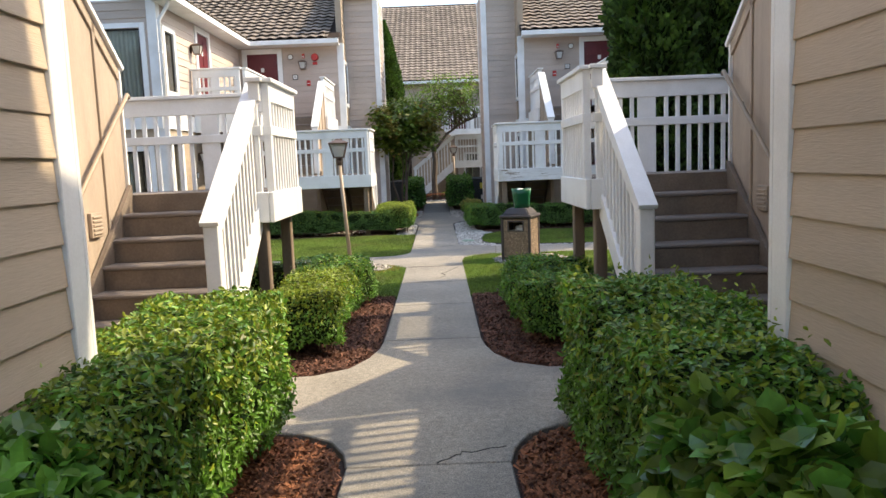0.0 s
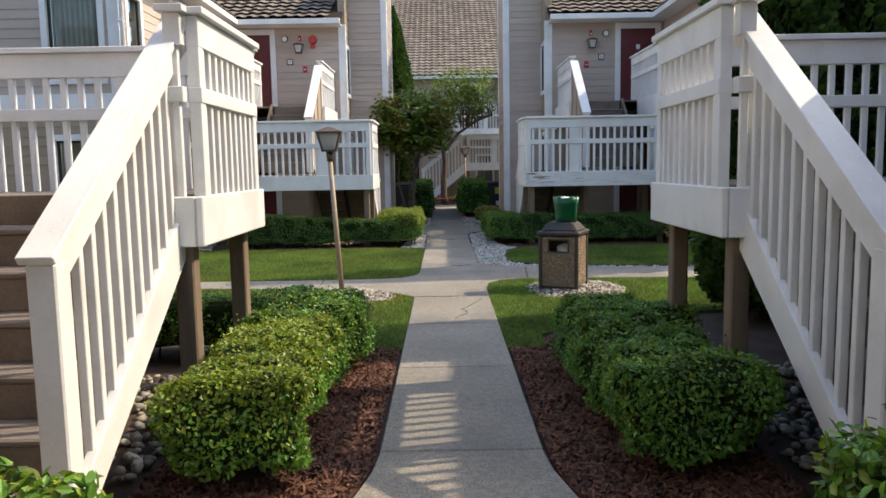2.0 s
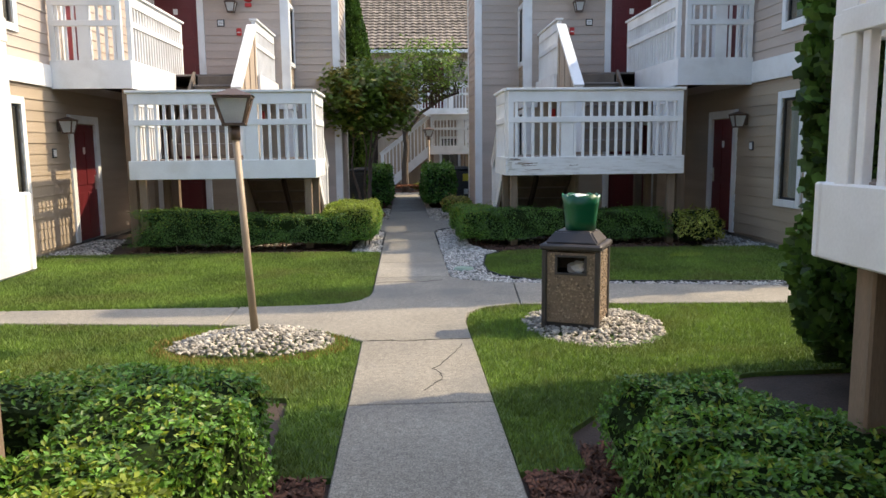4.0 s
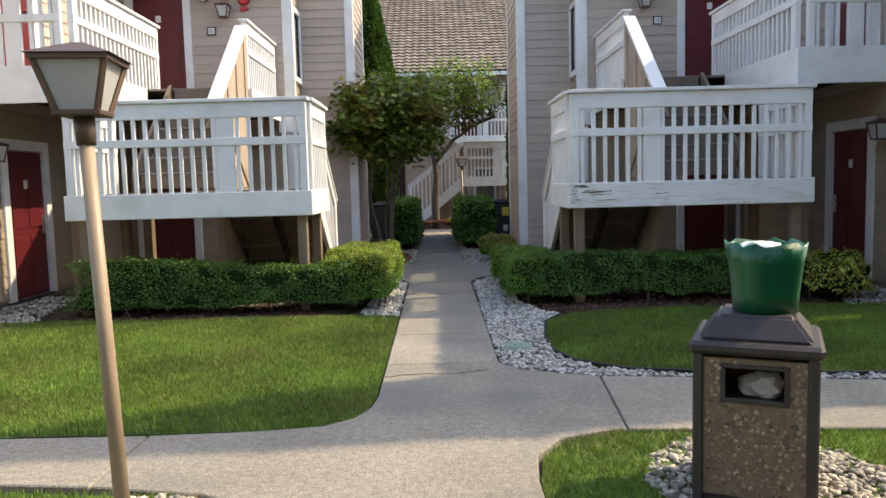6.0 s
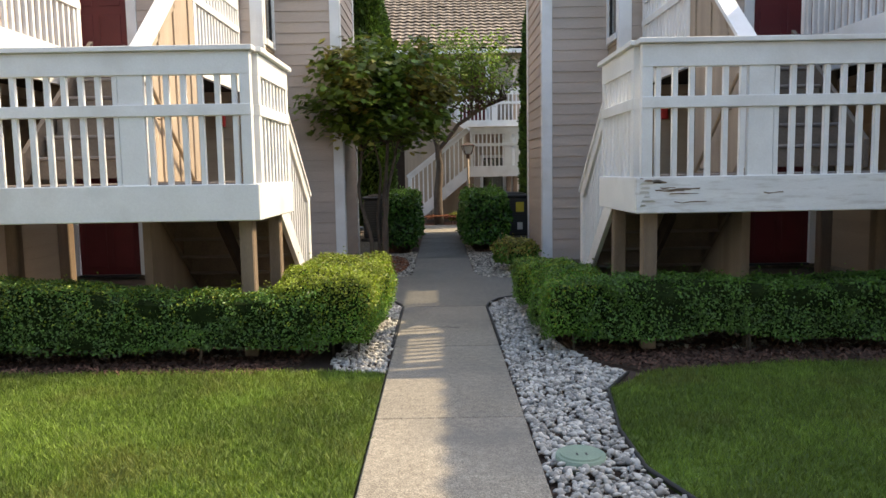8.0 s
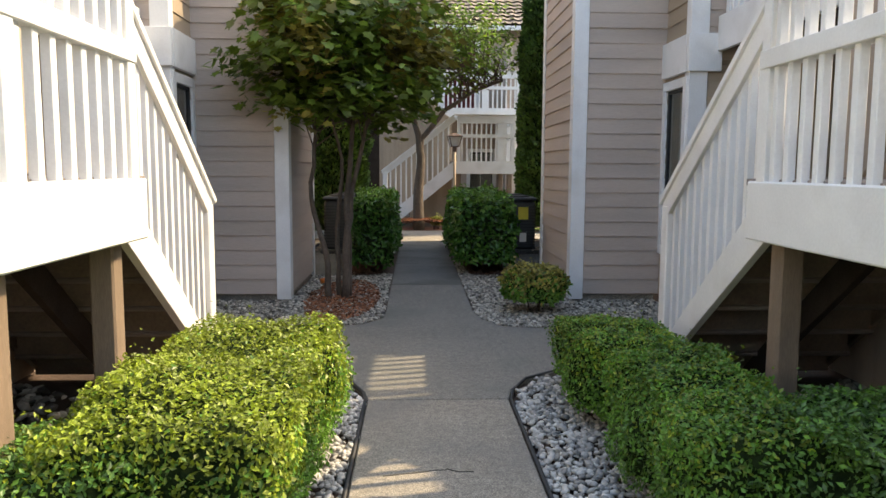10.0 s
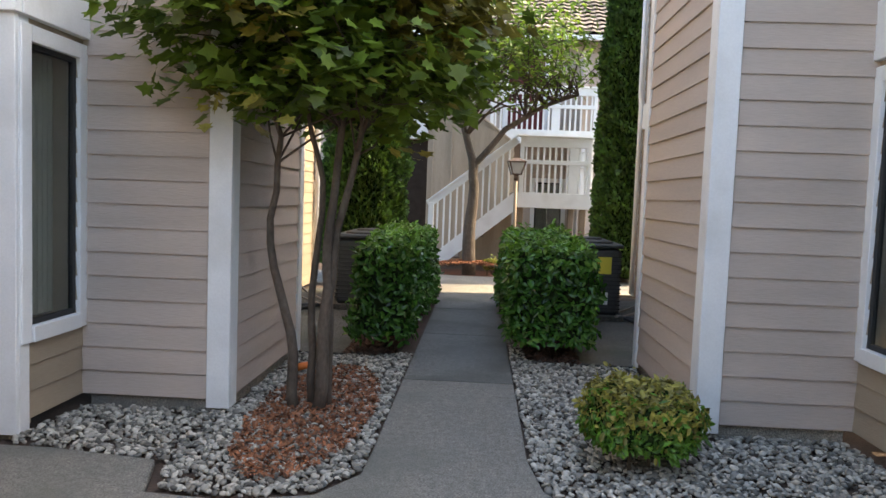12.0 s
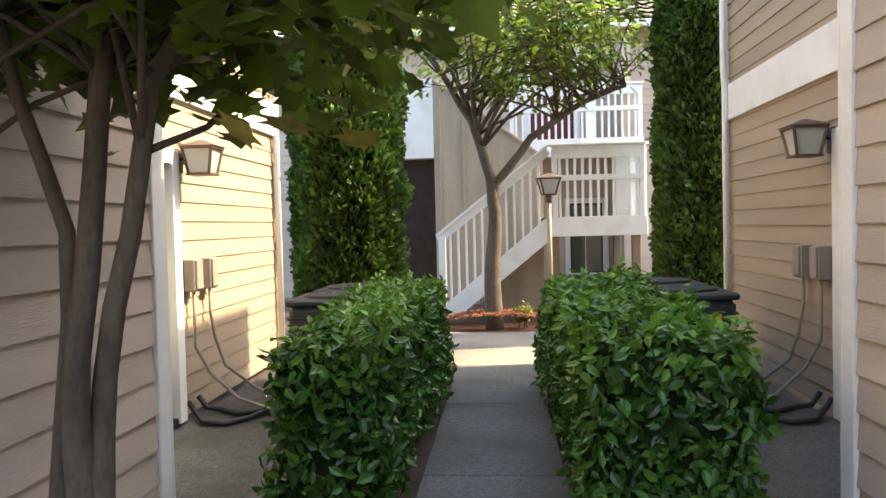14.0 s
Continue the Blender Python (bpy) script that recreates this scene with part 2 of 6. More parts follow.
def beam(name, parent, mat, p, q, w, h, label="", b=0.004):
    """A board from p to q, w wide and h high."""
    p, q = Vector(p), Vector(q)
    d = (q - p)
    x = d.normalized()
    y = Vector((0, 0, 1)).cross(x)
    y = y.normalized() if y.length > 1e-4 else Vector((0, 1, 0))
    z = x.cross(y)
    m = Matrix((x, y, z)).transposed().to_4x4()
    m.translation = (p + q) / 2
    return part(name, chamfer_mesh(d.length, w, h, mat, b), None, parent, label, m)


def prism(name, parent, mat, pts, shift, label="", kind="", bevel=0.003):
    """A polygon of points, pushed by the vector shift."""
    bm = bmesh.new()
    f = bm.faces.new([bm.verts.new(p) for p in pts])
    r = bmesh.ops.extrude_face_region(bm, geom=[f])
    for g in r["geom"]:
        if isinstance(g, bmesh.types.BMVert):
            g.co += Vector(shift)
    bmesh.ops.recalc_face_normals(bm, faces=bm.faces[:])
    if bevel:
        bmesh.ops.bevel(bm, geom=bm.edges[:], offset=bevel, segments=1, affect='EDGES')
    return part(name, bm, mat, parent, label, None, kind)


def cyl_mesh(r0, r1, h, n, mat, close=True):
    bm = bmesh.new()
    bmesh.ops.create_cone(bm, cap_ends=close, segments=n, radius1=r0, radius2=r1, depth=h)
    for f in bm.faces:
        f.smooth = len(f.verts) == 4
    me = bpy.data.meshes.new("piece")
    bm.to_mesh(me)
    bm.free()
    me.materials.append(mat)
    return me


def rod(name, parent, mat, p, q, r0, r1=None, n=12, label=""):
    p, q = Vector(p), Vector(q)
    m = (q - p).to_track_quat('Z', 'Y').to_matrix().to_4x4()
    m.translation = (p + q) / 2
    return part(name, cyl_mesh(r0, r0 if r1 is None else r1, (q - p).length, n, mat), None, parent, label, m)


def tube(name, parent, mat, pts, r, label="", n=8):
    """A bent pipe along points, as one mesh."""
    bm = bmesh.new()
    rings = []
    pts = [Vector(p) for p in pts]
    for i, p in enumerate(pts):
        d = (pts[min(i + 1, len(pts) - 1)] - pts[max(i - 1, 0)]).normalized()
        a = d.orthogonal().normalized() if not rings else (rings[-1][1] - d * rings[-1][1].dot(d)).normalized()
        c = d.cross(a)
        rr = r[i] if isinstance(r, (list, tuple)) else r
        rings.append(([bm.verts.new(p + rr * (math.cos(k * math.tau / n) * a + math.sin(k * math.tau / n) * c)) for k in range(n)], a))
    for (v0, _), (v1, _) in zip(rings, rings[1:]):
        for k in range(n):
            f = bm.faces.new((v0[k], v0[(k + 1) % n], v1[(k + 1) % n], v1[k]))
            f.smooth = True
    bm.faces.new(rings[0][0][::-1])
    bm.faces.new(rings[-1][0])
    bmesh.ops.recalc_face_normals(bm, faces=bm.faces[:])
    return part(name, bm, mat, parent, label)


def arrays(name, verts, faces, mat, parent=None, label="", kind="", smooth=False, m=None):
    me = bpy.data.meshes.new(name)
    me.from_pydata(verts, [], faces)
    if smooth:
        me.shade_smooth()
    return part(name, me, mat, parent, label, m, kind)


# ---- walls ----
LAP = 0.167


def plank_mesh(mat):
    key = ("plank", mat.name)
    if key not in CACHE:
        vs, fs = [], []
        prof = [(0.0, 0.0), (0.021, 0.0), (0.022, 0.004), (0.008, LAP + 0.012), (0.0, LAP + 0.012)]
        for x in (0.0, 1.0):
            vs += [(x, y, z) for y, z in prof]
        n = len(prof)
        fs = [(i, (i + 1) % n, n + (i + 1) % n, n + i) for i in range(n)] + [tuple(range(n))[::-1], tuple(range(n, 2 * n))]
        me = bpy.data.meshes.new("plank")
        me.from_pydata(vs, [], fs)
        bm = bmesh.new()
        bm.from_mesh(me)
        bmesh.ops.recalc_face_normals(bm, faces=bm.faces[:])
        bm.to_mesh(me)
        bm.free()
        me.materials.append(mat)
        CACHE[key] = me
    return CACHE[key]


def wall(name, a, b, z0, z1, out, holes=(), thick=0.16, mat=None, planks=True, tops=None):
    """A wall whose outer face runs from a to b (plan), facing out, with holes (from, to, low, high) cut through, lapped with planks.
    tops: the height of the top at a and at b, for a raking top."""
    mat = mat or SIDING
    a, b, out = Vector(a), Vector(b), Vector(out).normalized()
    d = (b - a)
    L = d.length
    d /= L
    ss = sorted({0.0, L, *[h[0] for h in holes], *[h[1] for h in holes]})
    zs = sorted({z0, z1, *[h[2] for h in holes], *[h[3] for h in holes]})
    vs, fs = [], []
    for s0, s1 in zip(ss, ss[1:]):
        for q0, q1 in zip(zs, zs[1:]):
            if any(h[0] - 1e-6 <= s0 and s1 <= h[1] + 1e-6 and h[2] - 1e-6 <= q0 and q1 <= h[3] + 1e-6 for h in holes):
                continue
            k = len(vs)
            for s in (s0, s1):
                for t in (0.0, thick):
                    for z in (q0, q1):
                        p = a + d * s - out * t
                        vs.append((p.x, p.y, z))
            fs += [tuple(k + i for i in f) for f in ((0, 1, 3, 2), (4, 6, 7, 5), (0, 4, 5, 1), (2, 3, 7, 6), (0, 2, 6, 4), (1, 5, 7, 3))]
    me = bpy.data.meshes.new(name)
    me.from_pydata(vs, [], fs)
    bm = bmesh.new()
    bm.from_mesh(me)
    bmesh.ops.remove_doubles(bm, verts=bm.verts[:], dist=1e-4)
    bmesh.ops.recalc_face_normals(bm, faces=bm.faces[:])
    w = part(name, bm, mat, None, kind="structure")
    if planks:
        flip = d.x * out.y - d.y * out.x < 0
        z = z0
        while z < z1 - 0.03:
            runs = [(0.0, L)]
            for h in holes:
                if z + LAP > h[2] + 0.02 and z < h[3] - 0.02:
                    runs = [r for s0, s1 in runs for r in ((s0, min(s1, h[0])), (max(s0, h[1]), s1)) if r[1] - r[0] > 0.02]
            for s0, s1 in runs:
                # boards keep a hair of sag and an uneven end, like real lap siding
                p = a + d * (s1 if flip else s0)
                x = -d if flip else d
                m = Matrix(((x.x, out.x, 0, p.x), (x.y, out.y, 0, p.y), (0, 0, 1, z), (0, 0, 0, 1)))
                m = m @ Matrix.Diagonal((s1 - s0, 1 + random.uniform(-0.1, 0.15), min(1, (z1 - z) / LAP), 1))
                part("plank", plank_mesh(mat), None, w, m=m)
            z += LAP
    return w


COUNT = {}


def number(kind):
    COUNT[kind] = COUNT.get(kind, 0) + 1
    return f"{kind}_{COUNT[kind]}"


def window(c, out, w, z0, z1, label, curtain=0.5, trim=0.11, proud=0.0):
    """A sliding window in a wall: white casing, dark sash, glass, a curtain and a dim room behind. c: the middle on the wall's face."""
    c, out = Vector(c), Vector(out).normalized()
    d = Vector((-out.y, out.x))
    t = thing(number("window"), (c.x, c.y, z0), label, "window", kind="structure")

    def slab(name, s0, s1, o0, o1, a, b, mat, parent=t, lab=""):
        p, q = c + d * s0 + out * o0, c + d * s1 + out * o1
        return box(name, parent, mat, p.x, q.x, p.y, q.y, a, b, lab)
    h = w / 2
    fr = slab("window_frame", -h - trim, -h, -0.02, 0.045, z0 - trim, z1 + trim, WHITE)
    slab("casing", h, h + trim, -0.02, 0.045, z0 - trim, z1 + trim, WHITE, fr)
    slab("casing", -h, h, -0.02, 0.045, z1, z1 + trim, WHITE, fr)
    slab("window_sill", -h, h, -0.02, 0.06, z0 - trim, z0, WHITE)
    for s0, s1, a, b in ((-h, -h + 0.035, z0, z1), (h - 0.035, h, z0, z1), (-h + 0.035, h - 0.035, z1 - 0.035, z1), (-h + 0.035, h - 0.035, z0, z0 + 0.035)):
        slab("sash", s0, s1, -0.07 + proud, -0.03 + proud, a, b, BLACK)
    g = slab("pane", -h + 0.035, h - 0.035, -0.055 + proud, -0.049 + proud, z0 + 0.035, z1 - 0.035, GLASS)
    g.visible_shadow = False
    if curtain:
        n, vs, fs = 40, [], []
        for i in range(n + 1):
            s = -h + 0.02 + curtain * (w - 0.04) * i / n
            p = c + d * s - out * (0.13 + 0.025 * math.sin(i * 1.3))
            vs += [(p.x, p.y, z0 + 0.02), (p.x, p.y, z1 - 0.02)]
            if i:
                fs.append((2 * i - 2, 2 * i, 2 * i + 1, 2 * i - 1))
        arrays("curtain", vs, fs, CURTAIN, t, "pale pleated curtain", smooth=True)
    for s0, s1, o0, o1 in ((-h - 0.1, h + 0.1, -0.9, -0.88),):
        slab("room_back", s0, s1, o0, o1, z0 - 0.1, z1 + 0.1, ROOMDARK)
    return t


def door(c, out, z0, label, w=0.92, h=2.05, hinge=1, number_plate=False):
    """A panelled entrance door with white casing and a lever handle."""
    c, out = Vector(c), Vector(out).normalized()
    d = Vector((-out.y, out.x)) * hinge
    t = thing(number("door"), (c.x, c.y, z0), label, "door", kind="structure")

    def slab(name, s0, s1, o0, o1, a, b, mat, parent=t, lab=""):
        p, q = c + d * s0 + out * o0, c + d * s1 + out * o1
        return box(name, parent, mat, p.x, q.x, p.y, q.y, a, b, lab)
    k = w / 2
    slab("leaf", -k, k, -0.045, 0.0, z0 + 0.01, z0 + h, DOOR)
    for s0, s1 in ((-k + 0.1, -0.05), (0.05, k - 0.1)):
        for a, b in ((0.12, 0.85), (0.98, 1.55), (1.66, 1.92)):
            slab("panel", s0, s1, 0.0, 0.012, z0 + a, z0 + b, DOOR)
    for s0, s1, a, b in ((-k - 0.14, -k, 0, h + 0.14), (k, k + 0.14, 0, h + 0.14), (-k, k, h, h + 0.14)):
        slab("casing", s0, s1, -0.03, 0.05, z0 + a, z0 + b, WHITE)
    slab("threshold", -k, k, -0.04, 0.08, z0 - 0.02, z0 + 0.012, DARKMETAL)
    hd = slab("handle", k - 0.09, k - 0.045, 0.0, 0.02, z0 + 0.88, z0 + 1.14, CHROME, lab="satin chrome lever handle")
    slab("lever", k - 0.19, k - 0.05, 0.035, 0.055, z0 + 1.0, z0 + 1.02, CHROME, hd)
    slab("sign", -0.04, 0.06, 0.0, 0.006, z0 + 1.52, z0 + 1.64, PAPER, lab="small white door sign")
    return t

# ---- plan ----
YC = 16.63          # the court's middle line; the four stair towers mirror each other about it
HALF = 0.46         # half the walk's width
XC = 0.03           # the houses' middle line


class Quarter:
    """One of the four mirrored quarters of the court: u is the distance from the walk's middle, v that from the court's middle line."""

    def __init__(self, sx, sy):
        self.sx, self.sy = sx, sy

    def p(self, u, v, z=None):
        x, y = XC + self.sx * u, YC + self.sy * v
        return (x, y) if z is None else (x, y, z)

    def d(self, u, v):
        return (self.sx * u, self.sy * v)

    def box(self, name, parent, mat, u0, u1, v0, v1, z0, z1, label="", b=0.004, kind=""):
        (x0, y0), (x1, y1) = self.p(u0, v0), self.p(u1, v1)
        return box(name, parent, mat, x0, x1, y0, y1, z0, z1, label, b, kind)

    def beam(self, name, parent, mat, a, b, w, h, label=""):
        return beam(name, parent, mat, self.p(*a), self.p(*b), w, h, label)

    def prism(self, name, parent, mat, pts, shift, label="", bevel=0.003, kind=""):
        return prism(name, parent, mat, [self.p(*q) for q in pts], (shift[0] * self.sx, shift[1] * self.sy, shift[2]), label, kind, bevel)


DECK = 1.50          # landing floor
RAIL = 1.45          # foot of the landing rails
UPPER = 3.05         # upper floor
RISE, RUN = 1.50 / 7, 0.25


def guard(q, a, b, z, label, wide=(), mat=None, posts=True, k=1.0):
    """A painted wooden guard rail from a to b (plan, u and v) on a floor at z: cap, top board, middle board, balusters."""
    mat = mat or WHITE
    a, b = Vector(a), Vector(b)
    d = b - a
    L = d.length
    d /= L
    n = Vector((-d.y, d.x))
    mid = a + d * L / 2
    t = thing("guard_rail", q.p(mid.x, mid.y, z), label, "railing", "guard rails of the stair landings")

    def run(name, s0, s1, o, w, z0, z1, parent=t, m=mat):
        p, r = a + d * s0, a + d * s1
        p, r = p + n * (o - w / 2), r + n * (o + w / 2)
        if abs(d.x) > 0.5:
            return q.box(name, parent, m, p.x, r.x, p.y, r.y, z0, z1)
        return q.box(name, parent, m, p.x, r.x, p.y, r.y, z0, z1)
    run("cap", -0.03, L + 0.03, 0, 0.15, z + 1.03 * k, z + 1.03 * k + 0.04)
    run("top_board", 0, L, 0, 0.075, z + 0.85 * k, z + 1.03 * k - 0.002)
    run("middle_board", 0, L, 0, 0.085, z + 0.53 * k, z + 0.53 * k + 0.09)
    if posts:
        for s in (0.045, L - 0.045):
            run("post", s - 0.043, s + 0.043, 0, 0.07, z - 0.02, z + 0.86 * k)
    for s in wide:
        run("post", s - 0.10, s + 0.10, 0, 0.05, z - 0.02, z + 0.86 * k)
    n_bal = max(2, round(L / 0.132))
    for i in range(1, n_bal):
        s = L * i / n_bal
        if any(abs(s - w) < 0.12 for w in wide):
            continue
        run("baluster", s - 0.021, s + 0.021, 0, 0.042, z - 0.02, z + 0.86 * k)
    return t




def first_flight(q):
    t = thing("staircase", q.p(2.3, 7.4, 0), "outdoor wooden stair with brown steps and a white slatted rail", "stairs", "flights up to the landings")
    for i in range(1, 7):
        z = DECK - RISE * i
        v = 5.9 + RUN * (i - 1)
        q.box("tread", t, TREAD, 1.70, 2.93, v - 0.015, v + RUN + 0.03, z - 0.038, z, b=0.012)
    for i in range(0, 7):
        z = DECK - RISE * i
        v = 5.9 + RUN * i
        q.box("riser", t, RISER, 1.71, 2.92, v - 0.012, v + 0.012, z - RISE, z - 0.040)
    foot = 7.46
    # outer stringer, white
    q.prism("stringer", t, WHITE, [(1.645, 5.84, 1.14), (1.645, foot, -0.02), (1.645, foot, 0.15), (1.645, 5.84, 1.44)], (0.05, 0, 0))
    q.prism("stringer", t, RISER, [(2.90, 5.9, 1.22), (2.90, foot, 0.0), (2.90, foot, 0.24), (2.90, 5.9, 1.56)], (0.045, 0, 0))
    # newel, hand rail, balusters
    q.box("newel", t, WHITE, 1.63, 1.75, 7.33, 7.45, 0.0, 1.235, b=0.008)
    q.beam("rail_cap", t, WHITE, (1.69, 5.74, 2.50), (1.69, 7.48, 1.25), 0.15, 0.04)
    q.beam("rail_board", t, WHITE, (1.65, 5.78, 2.39), (1.65, 7.42, 1.20), 0.03, 0.14)
    for i in range(1, 13):
        v = 5.80 + i * (7.36 - 5.80) / 12.6
        zt = 2.47 - (v - 5.80) * 0.69
        zb = 1.47 - (v - 5.80) * 0.80
        q.box("baluster", t, WHITE, 1.665, 1.707, v - 0.02, v + 0.02, zb - 0.08, zt - 0.05)
    return t


def second_flight(q):
    t = thing("staircase", q.p(3.5, 5.9, DECK), "upper wooden stair with dark weathered steps beside a tan board wall", "stairs", "flights up to the upper floor")
    for i in range(1, 7):
        z = DECK + (UPPER - DECK) / 7 * i
        v = 5.9 + RUN * (i - 1)
        q.box("tread", t, TREAD, 3.07, 4.08, v - 0.03, v + RUN + 0.015, z - 0.038, z, b=0.012)
    for i in range(0, 7):
        z = DECK + (UPPER - DECK) / 7 * i
        v = 5.9 + RUN * i
        q.box("riser", t, RISER, 3.08, 4.07, v - 0.012, v + 0.012, z, z + (UPPER - DECK) / 7 - 0.040)
    q.prism("stringer", t, RISER, [(4.10, 5.8, DECK - 0.02), (4.10, 7.4, UPPER - 0.3), (4.10, 7.4, UPPER + 0.05), (4.10, 5.8, DECK + 0.26)], (0.05, 0, 0))
    return t


def partition(q):
    """The solid board wall between the two flights, with a raking white cap, battens, a pipe hand rail and a louvred vent."""
    t = thing("stair_partition", q.p(3.0, 6.6, 0), "tan board and batten stair wall with a raking white cap", "wall")
    q.prism("panel", t, BATTEN, [(2.96, 5.9, 0.0), (2.96, 7.56, 0.0), (2.96, 7.56, 3.92), (2.96, 7.42, 3.92), (2.96, 5.9, 2.68)], (0.085, 0, 0))
    for v in (6.35, 6.85, 7.35):
        zt = min(3.90, 2.66 + (v - 5.9) * 0.8158)
        q.box("batten", t, BATTEN, 2.938, 2.958, v - 0.022, v + 0.022, max(0.0, 1.5 - (v - 5.9) * 0.83), zt)
    q.prism("rake_board", t, BATTEN, [(2.938, 5.9, 2.56), (2.938, 5.9, 2.68), (2.938, 7.42, 3.92), (2.938, 7.42, 3.80)], (0.02, 0, 0))
    q.box("end_board", t, WHITE, 2.93, 3.075, 5.865, 5.897, DECK, 2.70)
    q.beam("cap", t, WHITE, (3.0, 5.84, 2.665), (3.0, 7.44, 3.97), 0.19, 0.045)
    r = [q.p(2.90, 5.80, 2.40), q.p(2.885, 5.87, 2.42), q.p(2.88, 5.95, 2.36), q.p(2.88, 7.25, 1.30), q.p(2.88, 7.38, 1.22), q.p(2.93, 7.42, 1.20)]
    hr = tube("hand_rail", t, TANMETAL, r, 0.021, "tan painted pipe hand rail")
    for v, z in ((6.2, 2.15), (6.95, 1.54)):
        tube("bracket", hr, TANMETAL, [q.p(2.945, v, z - 0.05), q.p(2.90, v, z - 0.06), q.p(2.88, v, z - 0.01)], 0.009)
    ve = q.box("vent", t, BATTEN, 2.925, 2.957, 6.55, 6.75, 1.12, 1.34, "tan louvred wall vent")
    for k in range(5):
        q.box("louvre", ve, BATTEN, 2.914, 2.926, 6.57, 6.73, 1.145 + k * 0.036, 1.165 + k * 0.036)
    # rail on the far side, for the upper flight
    tube("hand_rail", t, TANMETAL, [q.p(3.12, 5.85, 2.30), q.p(3.12, 7.4, 3.62)], 0.02, "pipe hand rail")
    return t


def landing(q, worn=False):
    mat = WORN_WHITE if worn else WHITE
    t = thing("landing_deck", q.p(2.9, 5.1, 0), "raised wooden landing with white fascia on brown posts" if not worn else
              "raised wooden landing with peeling white fascia on brown posts", "deck", "stair landings")
    z1 = 1.42
    e = 5.78 if q.sy > 0 else 6.03
    f = 4.42 if q.sy > 0 else 4.56
    zf = z1 - 0.275
    w = 4.40 if q.sy > 0 else 4.32
    q.box("fascia", t, mat, 1.50, w, f, f + 0.045, zf, z1 + 0.02, b=0.008)
    q.box("fascia", t, WHITE, 1.50, 1.545, f + 0.048, e, zf, z1 + 0.02, b=0.008)
    q.box("fascia", t, WHITE, w - 0.045, w, f + 0.048, 5.88, zf, z1 + 0.02, b=0.008)
    q.box("fascia", t, WHITE, 1.548, 1.69, e - 0.042, e, zf, z1 + 0.02, b=0.008)
    for i in range(9):
        v = 4.62 + i * 0.143
        q.box("board", t, TREAD, 1.55, w - 0.05, v, v + 0.136, RAIL - 0.035, RAIL, b=0.004)
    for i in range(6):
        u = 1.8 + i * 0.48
        q.box("joist", t, SHADED_WOOD, u, u + 0.045, 4.62, 5.86, z1 - 0.26, z1 - 0.01)
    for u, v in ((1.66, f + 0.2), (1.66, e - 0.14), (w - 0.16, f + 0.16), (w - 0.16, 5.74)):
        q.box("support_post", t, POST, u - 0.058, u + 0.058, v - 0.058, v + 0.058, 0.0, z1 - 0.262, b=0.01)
    q.prism("brace", t, SHADED_WOOD, [(2.25, 5.9, 1.0), (2.25, 7.2, -0.03), (2.25, 7.4, 0.0), (2.25, 5.9, 1.24)], (0.05, 0, 0))
    g = "white painted wooden guard rail with square balusters, on a stair landing"
    guard(q, (1.54, f + 0.04), (w - 0.04, f + 0.04), RAIL, g, wide=(0.95,))
    guard(q, (1.54, f + 0.12), (1.54, e - 0.08), RAIL, g, posts=True)
    guard(q, (1.58, e - 0.04), (1.68, e - 0.04), RAIL, g, posts=False)
    guard(q, (w - 0.04, f + 0.12), (w - 0.04, 5.80), RAIL, g)
    if worn:
        # bare wood where the paint has flaked off the corner
        rng = np.random.default_rng(77)
        for k in range(9):
            u, z = 1.51 + rng.random() * 0.2, 1.38 + rng.random() * 0.05
            s = 0.012 + rng.random() * 0.03
            n = 7
            pts = [(u + s * (0.7 + 0.6 * rng.random()) * math.cos(a * math.tau / n), 4.4185, z + 0.3 * s * (0.6 + 0.8 * rng.random()) * math.sin(a * math.tau / n)) for a in range(n)]
            if min(p[2] for p in pts) > 1.115 and max(p[2] for p in pts) < 1.43 and min(p[0] for p in pts) > 1.50:
                q.prism("flaked_patch", t, POST if k % 3 else GREYBOX, pts, (0, -0.0025, 0), bevel=0)
        # long splits along the grain, and peeling strips at the corner
        for k in range(7):
            u, z, ln = 1.53 + rng.random() * (0.3 if k < 5 else 1.6), 1.17 + rng.random() * 0.22, 0.10 + rng.random() * 0.22
            h = [0.002 + 0.004 * rng.random() for _ in range(5)]
            us = [u + ln * j / 4 for j in range(5)]
            zs = [z + 0.012 * (rng.random() - 0.5) for _ in range(5)]
            pts = [(a, 4.4185, b + c) for a, b, c in zip(us, zs, h)] + [(a, 4.4185, b - c) for a, b, c in zip(us[::-1], zs[::-1], h[::-1])]
            q.prism("split", t, POST, pts, (0, -0.002, 0), bevel=0)
        for k in range(6):
            u, z, ln = 1.505 + rng.random() * 0.06, 1.20 + 0.035 * k, 0.05 + rng.random() * 0.09
            q.prism("peeling_strip", t, WHITE, [(u, 4.4175, z), (u + ln, 4.4175, z + 0.004), (u + ln * 0.8, 4.404, z + 0.018), (u + 0.01, 4.400, z + 0.021)], (0, -0.004, 0), bevel=0)
    return t


